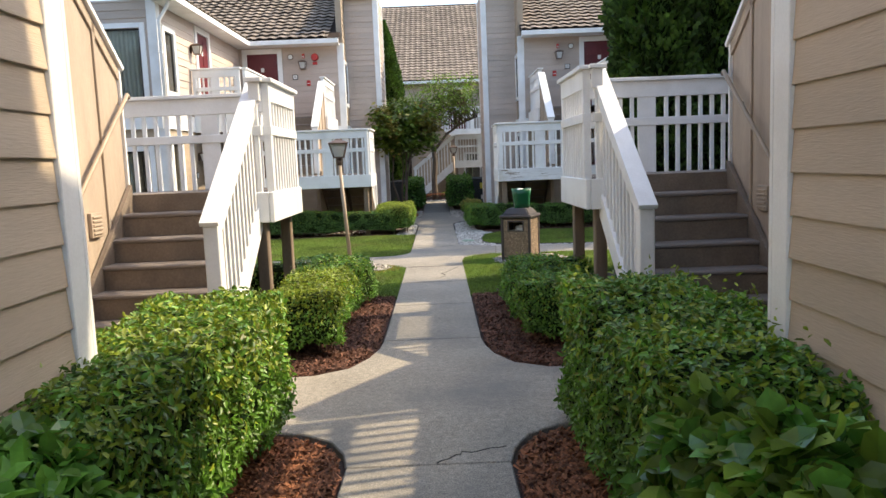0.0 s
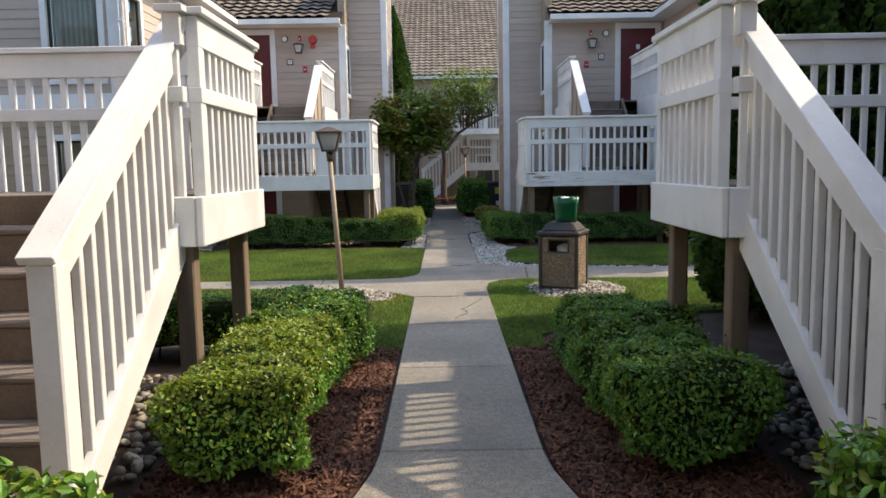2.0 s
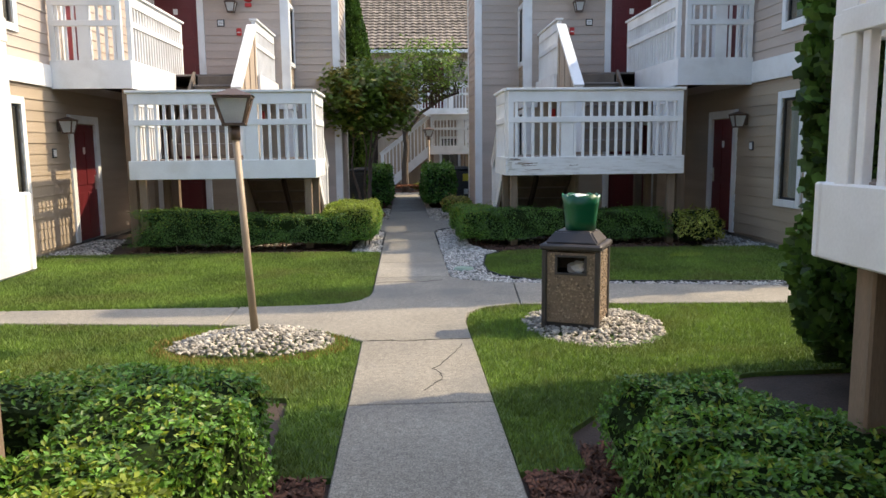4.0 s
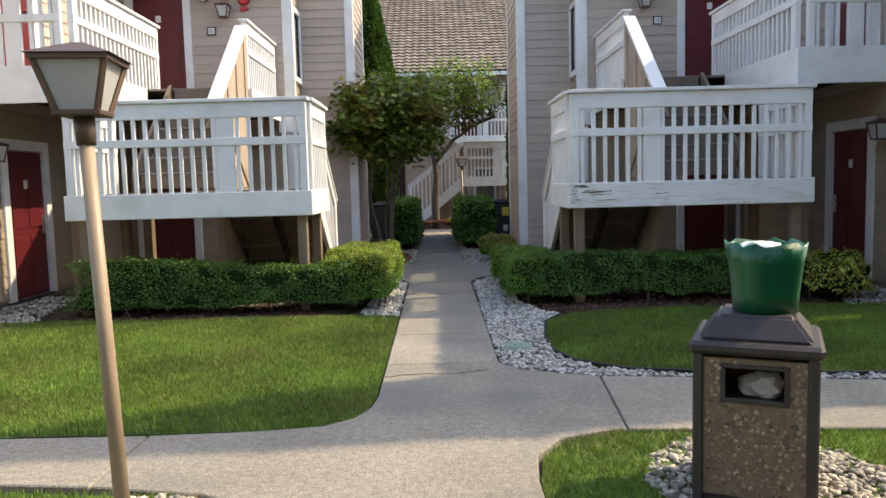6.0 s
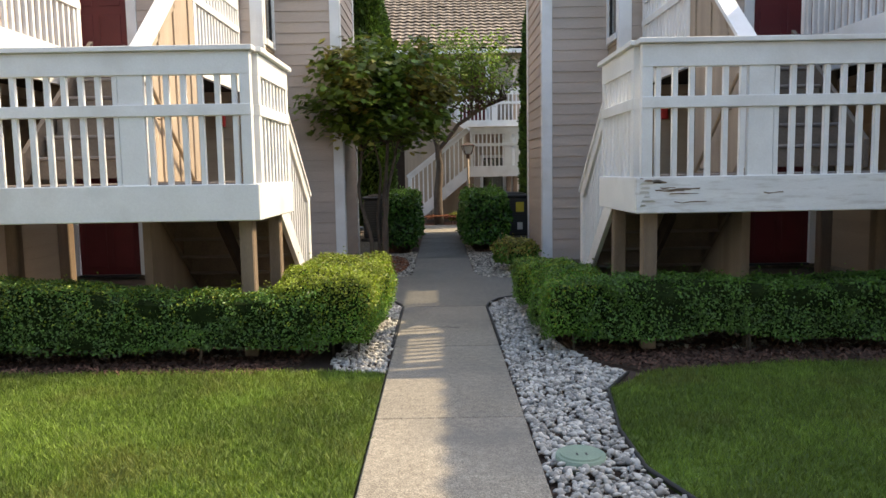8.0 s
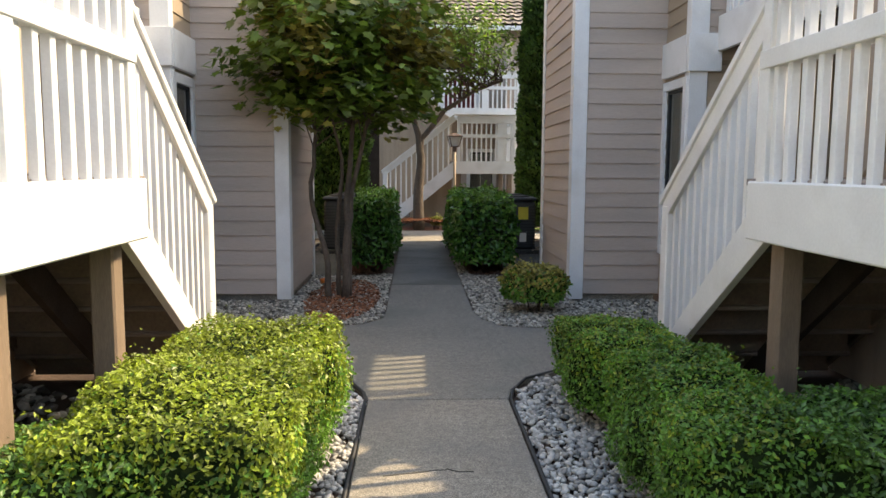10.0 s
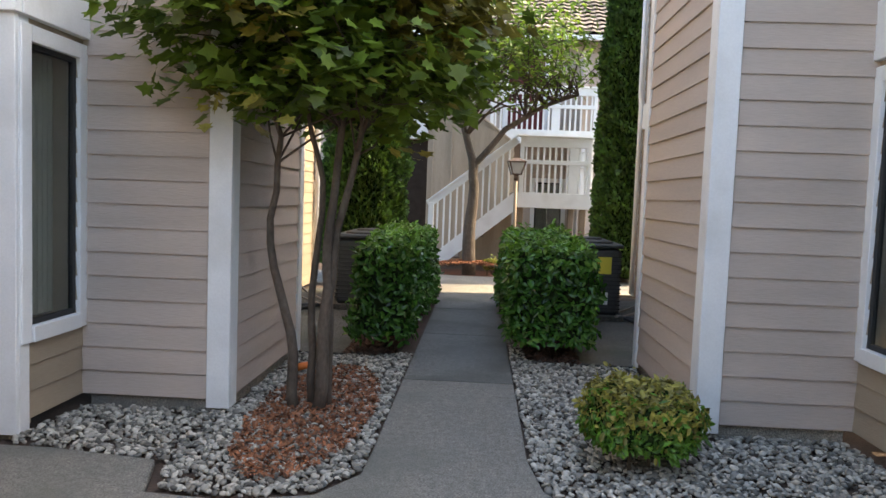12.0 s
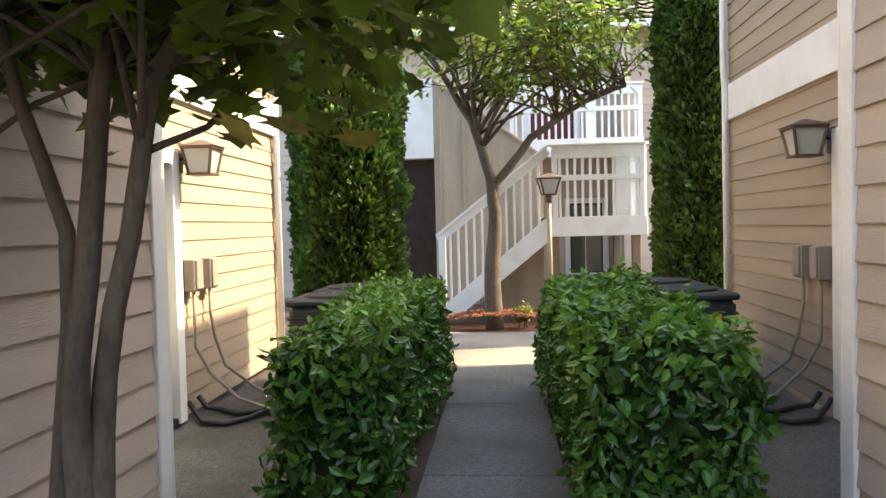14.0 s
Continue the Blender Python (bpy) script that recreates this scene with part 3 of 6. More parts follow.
def upper_deck(q):
    t = thing("upper_deck", q.p(4.5, 8, UPPER), "upper floor walkway with wide white fascia and brown board floor", "deck", "upper walkways")
    for i in range(17):
        v = 7.42 + i * 0.137
        q.box("board", t, TREAD, 2.97, 5.72, v, v + 0.13, UPPER - 0.035, UPPER)
    for i in range(16):
        v = 5.15 + i * 0.137
        q.box("board", t, TREAD, 4.54, 5.72, v, v + 0.13, UPPER - 0.035, UPPER)
    q.box("fascia", t, WHITE, 4.48, 4.53, 5.10, 7.40, UPPER - 0.45, UPPER - 0.0)
    q.box("fascia", t, WHITE, 4.48, 5.76, 5.05, 5.098, UPPER - 0.45, UPPER - 0.0)
    q.box("fascia", t, WHITE, 2.90, 2.955, 7.57, 9.70, UPPER - 0.35, UPPER)
    q.box("soffit", t, SHADED_WOOD, 2.97, 5.72, 7.42, 9.70, UPPER - 0.30, UPPER - 0.26)
    q.box("soffit", t, SHADED_WOOD, 4.54, 5.72, 5.11, 7.40, UPPER - 0.30, UPPER - 0.26)
    for u, v in ((4.62, 5.2), (4.62, 7.5)):
        q.box("support_post", t, POST, u - 0.07, u + 0.07, v - 0.07, v + 0.07, 0.0, UPPER - 0.302, b=0.01)
    g = "white painted wooden guard rail with square balusters, on an upper walkway"
    guard(q, (4.51, 5.12), (4.51, 7.95), UPPER, g)
    guard(q, (4.60, 5.08), (5.74, 5.08), UPPER, g, wide=(0.6,))
    guard(q, (3.0, 7.60), (3.0, 9.68), UPPER, g)


def lantern(c, out, z, label="bronze wall lantern with pale tapering glass"):
    """A tapering wall lantern on a round back plate."""
    c, out = Vector(c), Vector(out).normalized()
    t = thing("wall_lantern", (c.x, c.y, z), label, "lamp", "wall lanterns")
    d = Vector((-out.y, out.x))
    p = c + out * 0.012
    box("back_plate", t, BRONZE, p.x - abs(d.x) * 0.05 - abs(out.x) * 0.012, p.x + abs(d.x) * 0.05 + abs(out.x) * 0.012,
        p.y - abs(d.y) * 0.05 - abs(out.y) * 0.012, p.y + abs(d.y) * 0.05 + abs(out.y) * 0.012, z - 0.09, z + 0.09)
    e = c + out * 0.16
    tube("arm", t, BRONZE, [(p.x, p.y, z + 0.06), ((p.x + e.x) / 2, (p.y + e.y) / 2, z + 0.115), (e.x, e.y, z + 0.10)], 0.012)
    lantern_head(t, e.x, e.y, z - 0.13, 0.062, 0.105, 0.20)
    return t


def lantern_head(t, x, y, z, r0, r1, h, rot=0.0, mat=None):
    """A square glass lantern, narrow below, with a frame and a hipped lid; z is its foot."""
    mat = mat or BRONZE
    rt = Matrix.Translation((x, y, 0)) @ Matrix.Rotation(rot, 4, 'Z')
    P = lambda a, b, c: rt @ Vector((a, b, c))
    s = [(-1, -1), (1, -1), (1, 1), (-1, 1)]
    for i in range(4):
        a, b = s[i], s[(i + 1) % 4]
        bm = bmesh.new()
        q0, q1 = r0 * 0.94, r1 * 0.94
        bm.faces.new([bm.verts.new(P(*v)) for v in ((a[0] * q0, a[1] * q0, z), (b[0] * q0, b[1] * q0, z), (b[0] * q1, b[1] * q1, z + h), (a[0] * q1, a[1] * q1, z + h))])
        bmesh.ops.solidify(bm, geom=bm.faces[:], thickness=0.003)
        part("pane", bm, FROST, t, "pale frosted pane" if not i else "")
    for a in s:
        beam("corner_bar", t, mat, P(a[0] * r0, a[1] * r0, z), P(a[0] * r1, a[1] * r1, z + h), 0.12 * r1 + 0.005, 0.12 * r1 + 0.005, b=0.002)
    for r, zz, k in ((r0 * 1.25, z, 0.02), (r1 * 1.12, z + h, 0.022)):
        pts = [P(a[0] * r, a[1] * r, zz) for a in s]
        prism("rim", t, mat, pts, (0, 0, k), bevel=0.002)
    bm = bmesh.new()
    r = r1 * 1.22
    lo = [bm.verts.new(P(a[0] * r, a[1] * r, z + h + 0.023)) for a in s]
    hi = [bm.verts.new(P(a[0] * r * 0.15, a[1] * r * 0.15, z + h + 0.023 + r1 * 0.45)) for a in s]
    for i in range(4):
        bm.faces.new((lo[i], lo[(i + 1) % 4], hi[(i + 1) % 4], hi[i]))
    bm.faces.new(hi)
    bm.faces.new(lo[::-1])
    part("lid", bm, mat, t)


def corner_trim(q, u, v, z0, z1, du=0.13, dv=0.13):
    """White corner boards wrapped round an outer corner; the corner is at (u, v) and the building lies at larger u and v."""
    t = thing("trim", q.p(u, v, z0), "white painted corner board on the building's edge", "trim", kind="structure")
    q.box("face_board", t, WHITE, u - 0.032, u + du, v - 0.034, v - 0.002, z0, z1)
    q.box("side_board", t, WHITE, u - 0.032, u - 0.002, v - 0.002, v + dv, z0, z1)
    return t


TILE_W, TILE_L = 0.30, 0.34


def tile_mesh():
    if "tile" not in CACHE:
        vs, fs = [], []
        n = 6
        for y, lift in ((0.0, 0.062), (TILE_L + 0.05, 0.0)):
            for k in range(n + 1):
                x = TILE_W * k / n
                vs.append((x, y, lift + 0.022 * math.sin(math.pi * min(1, k / n / 0.66)) if k / n < 0.66 else lift - 0.006))
            for k in range(n + 1):
                x = TILE_W * k / n
                vs.append((x, y, lift - 0.02 + (0.035 * math.sin(math.pi * min(1, k / n / 0.66)) if k / n < 0.66 else -0.006)))
        m = n + 1
        for k in range(n):
            fs.append((k, k + 1, 2 * m + k + 1, 2 * m + k))
            fs.append((k, m + k, m + k + 1, k + 1))
        me = bpy.data.meshes.new("tile")
        me.from_pydata(vs, [], fs)
        me.materials.append(TILE)
        CACHE["tile"] = me
    return CACHE["tile"]


def roof(name, eave_a, eave_b, up, z, rise, length, label, pieces=300):
    """A tiled slope: the eave from a to b (plan), climbing along the unit vector up with the given rise per metre over a plan length."""
    a, b, up = Vector(eave_a), Vector(eave_b), Vector(up).normalized()
    d = b - a
    L = d.length
    d /= L
    if d.x * up.y - d.y * up.x < 0:
        a, b, d = b, a, -d
    t = thing(name, (a.x, a.y, z), label, "roof", kind="structure")
    k = math.sqrt(1 + rise * rise)
    sl = Vector((up.x / k, up.y / k, rise / k))
    nn = Vector((d.x, d.y, 0)).cross(sl)
    A = Vector((a.x, a.y, z))
    pts = [A, A + Vector((d.x, d.y, 0)) * L, A + Vector((d.x, d.y, 0)) * L + sl * length * k, A + sl * length * k]
    prism("decking", t, SHADED_WOOD, pts, -nn * 0.10, bevel=0)
    nrow, ncol = int(length * k / TILE_L), int(L / TILE_W)
    base = tile_mesh()
    bv = np.array([v.co[:] for v in base.vertices])
    bf = [tuple(p.vertices) for p in base.polygons]
    vs, fs, cnt = [], [], 0
    for r in range(nrow):
        for c in range(ncol):
            j = random.uniform(-0.008, 0.008)
            o = A + Vector((d.x, d.y, 0)) * (c * TILE_W) + sl * (r * TILE_L - 0.05) + nn * (0.02 + j)
            m = Matrix(((d.x, sl.x, nn.x, o.x), (d.y, sl.y, nn.y, o.y), (0, sl.z, nn.z, o.z), (0, 0, 0, 1)))
            if cnt < pieces:
                part("tile", base, None, t, m=m)
                cnt += 1
            else:
                off = len(vs)
                R = np.array(m)
                vs += [tuple(R[:3, :3] @ v + R[:3, 3]) for v in bv]
                fs += [tuple(off + i for i in f) for f in bf]
    if vs:
        arrays("tiles", vs, fs, TILE, t, kind="stuff")
    # gutter
    g0, g1 = A - Vector((up.x, up.y, 0)) * 0.06, pts[1] - Vector((up.x, up.y, 0)) * 0.06
    beam("gutter", t, WHITE, g0 - Vector((0, 0, 0.09)), g1 - Vector((0, 0, 0.09)), 0.11, 0.13)
    return t


def house_front(q, far):
    """The walls that frame one stair tower: corner block, notch, main front, wing."""
    s = {(-1, 1): "north_west", (1, 1): "north_east", (-1, -1): "south_west", (1, -1): "south_east"}[(q.sx, q.sy)]
    out_v, out_u = q.d(0, -1), q.d(-1, 0)
    # corner block by the walk
    end = 12.46 if far else 15.2
    cv, mv = (10.50, 9.75) if far else (10.15, 9.45)
    cu = 1.625 if far else (1.475 if q.sx > 0 else 1.40)
    wall(f"wall_{s}_corner_front", q.p(cu, cv), q.p(2.66, cv), 0.06, 6.9, out_v)
    wall(f"wall_{s}_corner_side", q.p(cu, cv), q.p(cu, end), 0.06, 6.9, out_u, mat=SIDING if far else SAND_SIDING)
    corner_trim(q, cu, cv, 0.0, 6.9)
    q.box("foundation", None, CONCRETE, cu + 0.015, 2.6, cv + 0.02, end, -0.1, 0.1, kind="structure")
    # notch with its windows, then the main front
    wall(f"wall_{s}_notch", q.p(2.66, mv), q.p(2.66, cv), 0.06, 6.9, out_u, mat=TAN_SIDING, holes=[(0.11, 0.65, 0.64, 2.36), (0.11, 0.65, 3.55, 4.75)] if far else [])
    if far:
        window(q.p(2.66, 10.13), out_u, 0.54, 0.64, 2.36, "tall narrow dark window with white casing and pale curtain", 0.95, 0.10, 0.045)
        window(q.p(2.66, 10.13), out_u, 0.54, 3.55, 4.75, "narrow upper window with white casing", 0.9, 0.10, 0.045)
    corner_trim(q, 2.66, mv, 0.0, 5.34, 0.16, 0.10)
    t = thing("trim", q.p(2.6, 9.7, 2.55), "white painted belly band round the building corner", "trim", kind="structure")
    q.box("band_front", t, WHITE, 2.60, 2.95, 9.68, 9.745, 2.50, 2.88)
    q.box("band_side", t, WHITE, 2.595, 2.655, 9.75, 10.50, 2.50, 2.88)
    # lower front in the darker tan: shade under the deck put into the siding
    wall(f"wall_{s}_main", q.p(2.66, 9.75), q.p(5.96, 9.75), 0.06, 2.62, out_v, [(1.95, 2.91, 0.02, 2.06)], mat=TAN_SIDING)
    # near wall top follows the eave that is lifted for its shade
    wall(f"wall_{s}_main_upper", q.p(2.66, 9.75), q.p(5.96, 9.75), 2.62, 5.34 if far else 5.62, out_v, [(1.95, 2.91, UPPER, UPPER + 2.06)])
    door(q.p(5.09, 9.75), out_v, 0.03, "dark red panelled ground floor door in deep shade under a deck", hinge=q.sx * q.sy)
    q.box("foundation", None, CONCRETE, 2.70, 5.79, 9.77, 9.90, -0.1, 0.055, kind="structure")
    q.box("foundation", None, CONCRETE, 5.82, 5.95, 3.12, 9.76, -0.1, 0.055, kind="structure")
    # unseen backing wall, added to stop light leaking through the open house
    q.box(f"wall_{s}_inner", None, ROOMDARK, 2.75, 10.0, 11.6, 11.7, -0.1, 5.3, kind="structure")
    door(q.p(5.09, 9.75), out_v, UPPER, "dark red panelled entrance door with white casing on the upper floor", hinge=q.sx * q.sy)
    lantern(q.p(3.85, 9.73), out_v, 4.72)
    emergency(q)
    # wing: tan below the belly band, taupe above it
    wv, band = 3.1, 2.62
    wall(f"wall_{s}_wing_side", q.p(5.8, wv), q.p(5.8, 9.75), 0.06, band, out_u,
         [(0.37, 0.93, 0.74, 2.30), (2.61, 3.53, 0.02, 2.06)], mat=TAN_SIDING)
    wall(f"wall_{s}_wing_side_upper", q.p(5.8, wv), q.p(5.8, 9.75), band, 5.34, out_u,
         [(0.37, 0.93, 3.45, 4.75), (2.61, 3.53, UPPER, UPPER + 2.05)])
    window(q.p(5.8, wv + 0.65), out_u, 0.56, 0.74, 2.30, "ground floor window with white casing and pale curtain", 0.6, 0.11, 0.03)
    window(q.p(5.8, wv + 0.65), out_u, 0.56, 3.45, 4.75, "upper window with white casing and pale curtain", 0.6, 0.11, 0.03)
    door(q.p(5.8, 6.17), out_u, 0.03, "dark red panelled entrance door in a shaded recess", hinge=-q.sx * q.sy)
    door(q.p(5.8, 6.17), out_u, UPPER, "dark red panelled upper door facing the walk", hinge=-q.sx * q.sy)
    lantern(q.p(5.78, 5.22), out_u, 2.02)
    lantern(q.p(5.78, 5.22), out_u, 4.6)
    t = thing("room_plate", q.p(5.78, 5.05, 1.55), "small square room sign with a dark border", "sign")
    q.box("border", t, BLACK, 5.765, 5.778, 4.93, 5.07, 1.50, 1.65)
    q.box("face", t, PAPER, 5.758, 5.764, 4.95, 5.05, 1.52, 1.63)
    t = thing("trim", q.p(5.75, 4.0, 2.5), "white painted belly band along the wing", "trim", kind="structure")
    q.box("band_side", t, WHITE, 5.735, 5.795, wv, 5.04, band, 2.97)
    q.box("band_front", t, WHITE, 5.8, 10.0, wv - 0.07, wv - 0.005, band, 2.97)
    wall(f"wall_{s}_wing_front", q.p(5.8, wv), q.p(10.0, wv), 0.06, band, out_v, [(0.35, 1.25, 0.6, 2.15)], mat=TAN_SIDING)
    wall(f"wall_{s}_wing_front_upper", q.p(5.8, wv), q.p(10.0, wv), band, 5.34, out_v, [(0.35, 1.25, 3.25, 4.75)])
    window(q.p(6.6, wv), out_v, 0.9, 0.6, 2.15, "ground floor window with white casing", 0.5)
    window(q.p(6.6, wv), out_v, 0.9, 3.25, 4.75, "tall upper window with white casing and pale curtain", 0.9)
    corner_trim(q, 5.8, wv, 0.0, 5.34, 0.18, 0.18)
    t = thing("downpipe", q.p(5.7, wv - 0.08, 0), "white painted metal rain downpipe at the wing corner", "pipe")
    dp = tube("pipe", t, WHITE, [q.p(5.4, wv - 0.2, 5.28), q.p(5.45, wv - 0.18, 5.18), q.p(5.70, wv - 0.08, 4.88), q.p(5.72, wv - 0.08, 0.05)], 0.04)
    for z in (0.6, 2.3, 4.2):
        q.box("strap", dp, WHITE, 5.67, 5.77, wv - 0.125, wv - 0.03, z, z + 0.03)
    # roofs; the unseen near eave is raised so its shade reaches the facing wall
    roof(f"roof_{s}_main", q.p(2.70, 9.25), q.p(8.4, 9.25), q.d(0, 1), 5.42 if far else 5.70, 0.5, 4.5, "brown barrel tile roof with a white gutter")
    roof(f"roof_{s}_wing", q.p(5.42, 2.6), q.p(5.42, 9.3), q.d(1, 0), 5.42, 0.5, 4.3, "brown barrel tile wing roof with a white gutter", 0)
    q.box("ceiling_soffit", None, WHITE, 5.42, 5.80, 2.6, 9.75, 5.27, 5.31, kind="structure")
    q.box("ceiling_soffit", None, WHITE, 2.72, 5.42, 9.25, 9.75, 5.27, 5.31, kind="structure")
    roof(f"roof_{s}_corner", q.p(1.6, 10.4), q.p(2.8, 10.4), q.d(0, 1), 6.92, 0.5, 3.0, "brown tile roof of the corner block", 0)


def emergency(q):
    """The alarm fittings on the upper front: horn, strobe, bell, flood lamp and room plate."""
    t = thing("alarm_horn", q.p(3.83, 9.71, 5.030), "small red fire alarm strobe on siding", "alarm")
    q.box("body", t, RED, 3.80, 3.87, 9.66, 9.727, 4.930, 5.060, b=0.012)
    q.box("lens", t, FROST, 3.815, 3.855, 9.645, 9.659, 4.950, 4.990)
    if q.sx < 0:
        t = thing("alarm_bell", q.p(3.50, 9.7, 4.980), "round red fire alarm bell on siding", "alarm")
        rod("gong", t, RED, q.p(3.50, 9.725, 4.950), q.p(3.50, 9.66, 4.950), 0.12, 0.09, 24)
        q.box("base", t, RED, 3.43, 3.57, 9.69, 9.727, 4.730, 4.810)
    t = thing("pull_station", q.p(3.72, 9.71, 4.280), "red fire alarm pull station on siding", "alarm")
    q.box("body", t, RED, 3.67, 3.78, 9.69, 9.727, 4.110, 4.270, b=0.01)
    q.box("handle", t, PAPER, 3.69, 3.76, 9.682, 9.689, 4.170, 4.190)
    t = thing("flood_lamp", q.p(4.25, 9.7, 5.030), "small dark bronze security lamp on siding", "lamp")
    rod("housing", t, BRONZE, q.p(4.22, 9.727, 4.990), q.p(4.22, 9.62, 4.970), 0.075, 0.085, 16)
    rod("lens", t, FROST, q.p(4.22, 9.619, 4.970), q.p(4.22, 9.60, 4.968), 0.07, 0.06, 16)
    t = thing("room_plate", q.p(4.12, 9.72, 4.430), "small square room sign with a dark border", "sign")
    q.box("border", t, BLACK, 4.04, 4.20, 9.712, 9.727, 4.310, 4.460)
    q.box("face", t, PAPER, 4.06, 4.18, 9.706, 9.711, 4.330, 4.440)
    for k in range(2):
        q.box("line", t, GREYBOX, 4.08, 4.16, 9.7035, 9.7055, 4.360 + k * 0.035, 4.375 + k * 0.035)


QUARTERS = [Quarter(-1, 1), Quarter(1, 1), Quarter(-1, -1), Quarter(1, -1)]
for q in QUARTERS:
    house_front(q, q.sy > 0)
    landing(q, worn=(q.sx > 0 and q.sy > 0))
    first_flight(q)
    partition(q)
    second_flight(q)
    upper_deck(q)

# ---- ground ----
G = 200.0
prism("ground", None, SOIL, [(-G, -G, -0.045), (G, -G, -0.045), (G, G, -0.045), (-G, G, -0.045)], (0, 0, -0.5), "dark bare garden soil", "structure", 0)

pavement = thing("pavement", (0, 16, -0.1), "grey concrete garden walk with joints and dark stains", "walkway", kind="structure")


def mirror(pts):
    return [(-x, y) for x, y in pts]


def slab(name, pts, mat=CONCRETE, top=0.0, parent=pavement):
    return prism(name, parent, mat, [(x, y, top) for x, y in pts], (0, 0, -0.12), bevel=0.008)


W = HALF
S1 = [(W, 7.40), (0.50, 7.60), (0.60, 7.80), (0.80, 7.95), (1.10, 8.0), (2.95, 8.0), (2.95, 9.2), (1.3, 9.22), (0.95, 9.25), (0.69, 9.42),
      (0.55, 9.72), (0.48, 10.05), (W, 10.32)]
slab("slab", S1 + mirror(S1)[::-1])
for y0, y1 in ((-9.0, -6.2), (-6.19, -3.4), (-3.39, -0.6), (-0.59, 2.0), (2.01, 4.6), (4.61, 7.392), (10.33, 12.06), (12.07, 13.70), (13.71, 15.27)):
    slab("slab", [(-W, y0), (W, y0), (W, y1), (-W, y1)])
S2R = [(W, 15.28), (W, 15.9), (0.50, 16.25), (0.66, 16.5), (0.98, 16.63), (1.08, 16.63), (1.18, 17.83), (0.90, 17.95), (0.60, 18.1), (W, 18.35)]
S2L = [(-W, 17.45), (-0.49, 17.18), (-0.58, 16.97), (-0.75, 16.83), (-1.1, 16.77), (-1.79, 16.74), (-1.79, 15.98), (-1.2, 15.85), (-0.85, 15.66), (-0.6, 15.42), (-W, 15.28)]
slab("slab", S2R + [(-W, 18.35)] + S2L)
slab("slab", [(1.09, 16.63), (4.2, 16.42), (4.2, 17.36), (1.19, 17.83)])
slab("slab", [(4.21, 16.42), (7.0, 16.3), (7.0, 17.1), (4.21, 17.36)])
slab("slab", [(7.01, 16.3), (14.0, 16.2), (14.0, 17.0), (7.01, 17.1)])
slab("slab", [(-1.80, 15.98), (-4.1, 16.25), (-4.1, 16.78), (-1.80, 16.74)][::-1])
slab("slab", [(-4.11, 16.25), (-7.0, 16.35), (-7.0, 16.95), (-4.11, 16.78)][::-1])
slab("slab", [(-7.01, 16.35), (-14.0, 16.35), (-14.0, 17.1), (-7.01, 16.95)][::-1])
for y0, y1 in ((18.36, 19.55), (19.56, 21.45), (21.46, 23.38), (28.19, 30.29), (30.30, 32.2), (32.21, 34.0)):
    slab("slab", [(-W, y0), (W, y0), (W, y1), (-W, y1)], MOSSY_SHADED_CONCRETE if y0 > 28 else CONCRETE)
S3R = [(W, 23.39), (0.50, 23.58), (0.62, 23.84), (0.92, 24.07), (1.4, 24.2), (2.95, 24.25), (2.95, 26.05), (2.2, 26.02), (1.55, 25.75), (1.0, 25.55),
       (0.68, 25.65), (0.52, 25.95), (W, 26.4), (W, 28.18)]
S3L = [(-W, 28.18), (-W, 26.4), (-0.47, 26.05), (-0.66, 25.74), (-1.05, 25.62), (-1.5, 25.66), (-1.64, 26.1), (-2.3, 26.2), (-2.95, 26.2), (-2.95, 24.25), (-1.3, 24.22),
       (-0.85, 24.06), (-0.60, 23.82), (-0.49, 23.55), (-W, 23.39)]
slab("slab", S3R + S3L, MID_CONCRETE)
S4 = [(W, 34.01), (0.62, 34.35), (0.95, 34.55), (9.0, 34.7), (9.0, 36.5), (2.0, 36.6), (1.35, 36.85), (0.9, 36.7), (0.3, 36.55)]
slab("slab", S4 + [(-x, y) for x, y in S4[::-1]])



def crack(pts, seed, width=0.006):
    """A dark hairline crack in the concrete, wandering between points."""
    rng = np.random.default_rng(seed)
    line = []
    for (x0, y0), (x1, y1) in zip(pts, pts[1:]):
        for k in range(6):
            line.append((x0 + (x1 - x0) * k / 6 + rng.normal(0, 0.010), y0 + (y1 - y0) * k / 6 + rng.normal(0, 0.010)))
    line.append(pts[-1])
    vs, fs = [], []
    for i, (x, y) in enumerate(line):
        xa, ya = line[max(i - 1, 0)]
        xb, yb = line[min(i + 1, len(line) - 1)]
        d = math.hypot(xb - xa, yb - ya) + 1e-9
        w = width * (0.4 + 0.8 * rng.random()) / 2
        nx, ny = -(yb - ya) / d * w, (xb - xa) / d * w
        vs += [(x + nx, y + ny, 0.003), (x - nx, y - ny, 0.003), (x + nx, y + ny, -0.02), (x - nx, y - ny, -0.02)]
        if i:
            o = 4 * i
            fs += [(o - 4, o - 3, o + 1, o), (o - 4, o, o + 2, o - 2), (o - 3, o - 1, o + 3, o + 1)]
    arrays("crack", vs, fs, CRACK, pavement)


crack([(0.36, 15.1), (0.27, 14.8), (0.12, 14.45), (0.16, 14.2), (0.02, 13.95)], 1)
crack([(-0.45, 17.97), (-0.15, 18.03), (0.05, 18.0), (0.36, 18.1)], 2, 0.009)
crack([(-0.44, 15.29), (-0.1, 15.24), (0.2, 15.27), (0.44, 15.26)], 3)
crack([(-0.30, 22.18), (0.0, 22.24), (0.14, 22.22)], 4)
crack([(0.05, 7.42), (0.2, 7.55), (0.45, 7.62)], 5, 0.009)

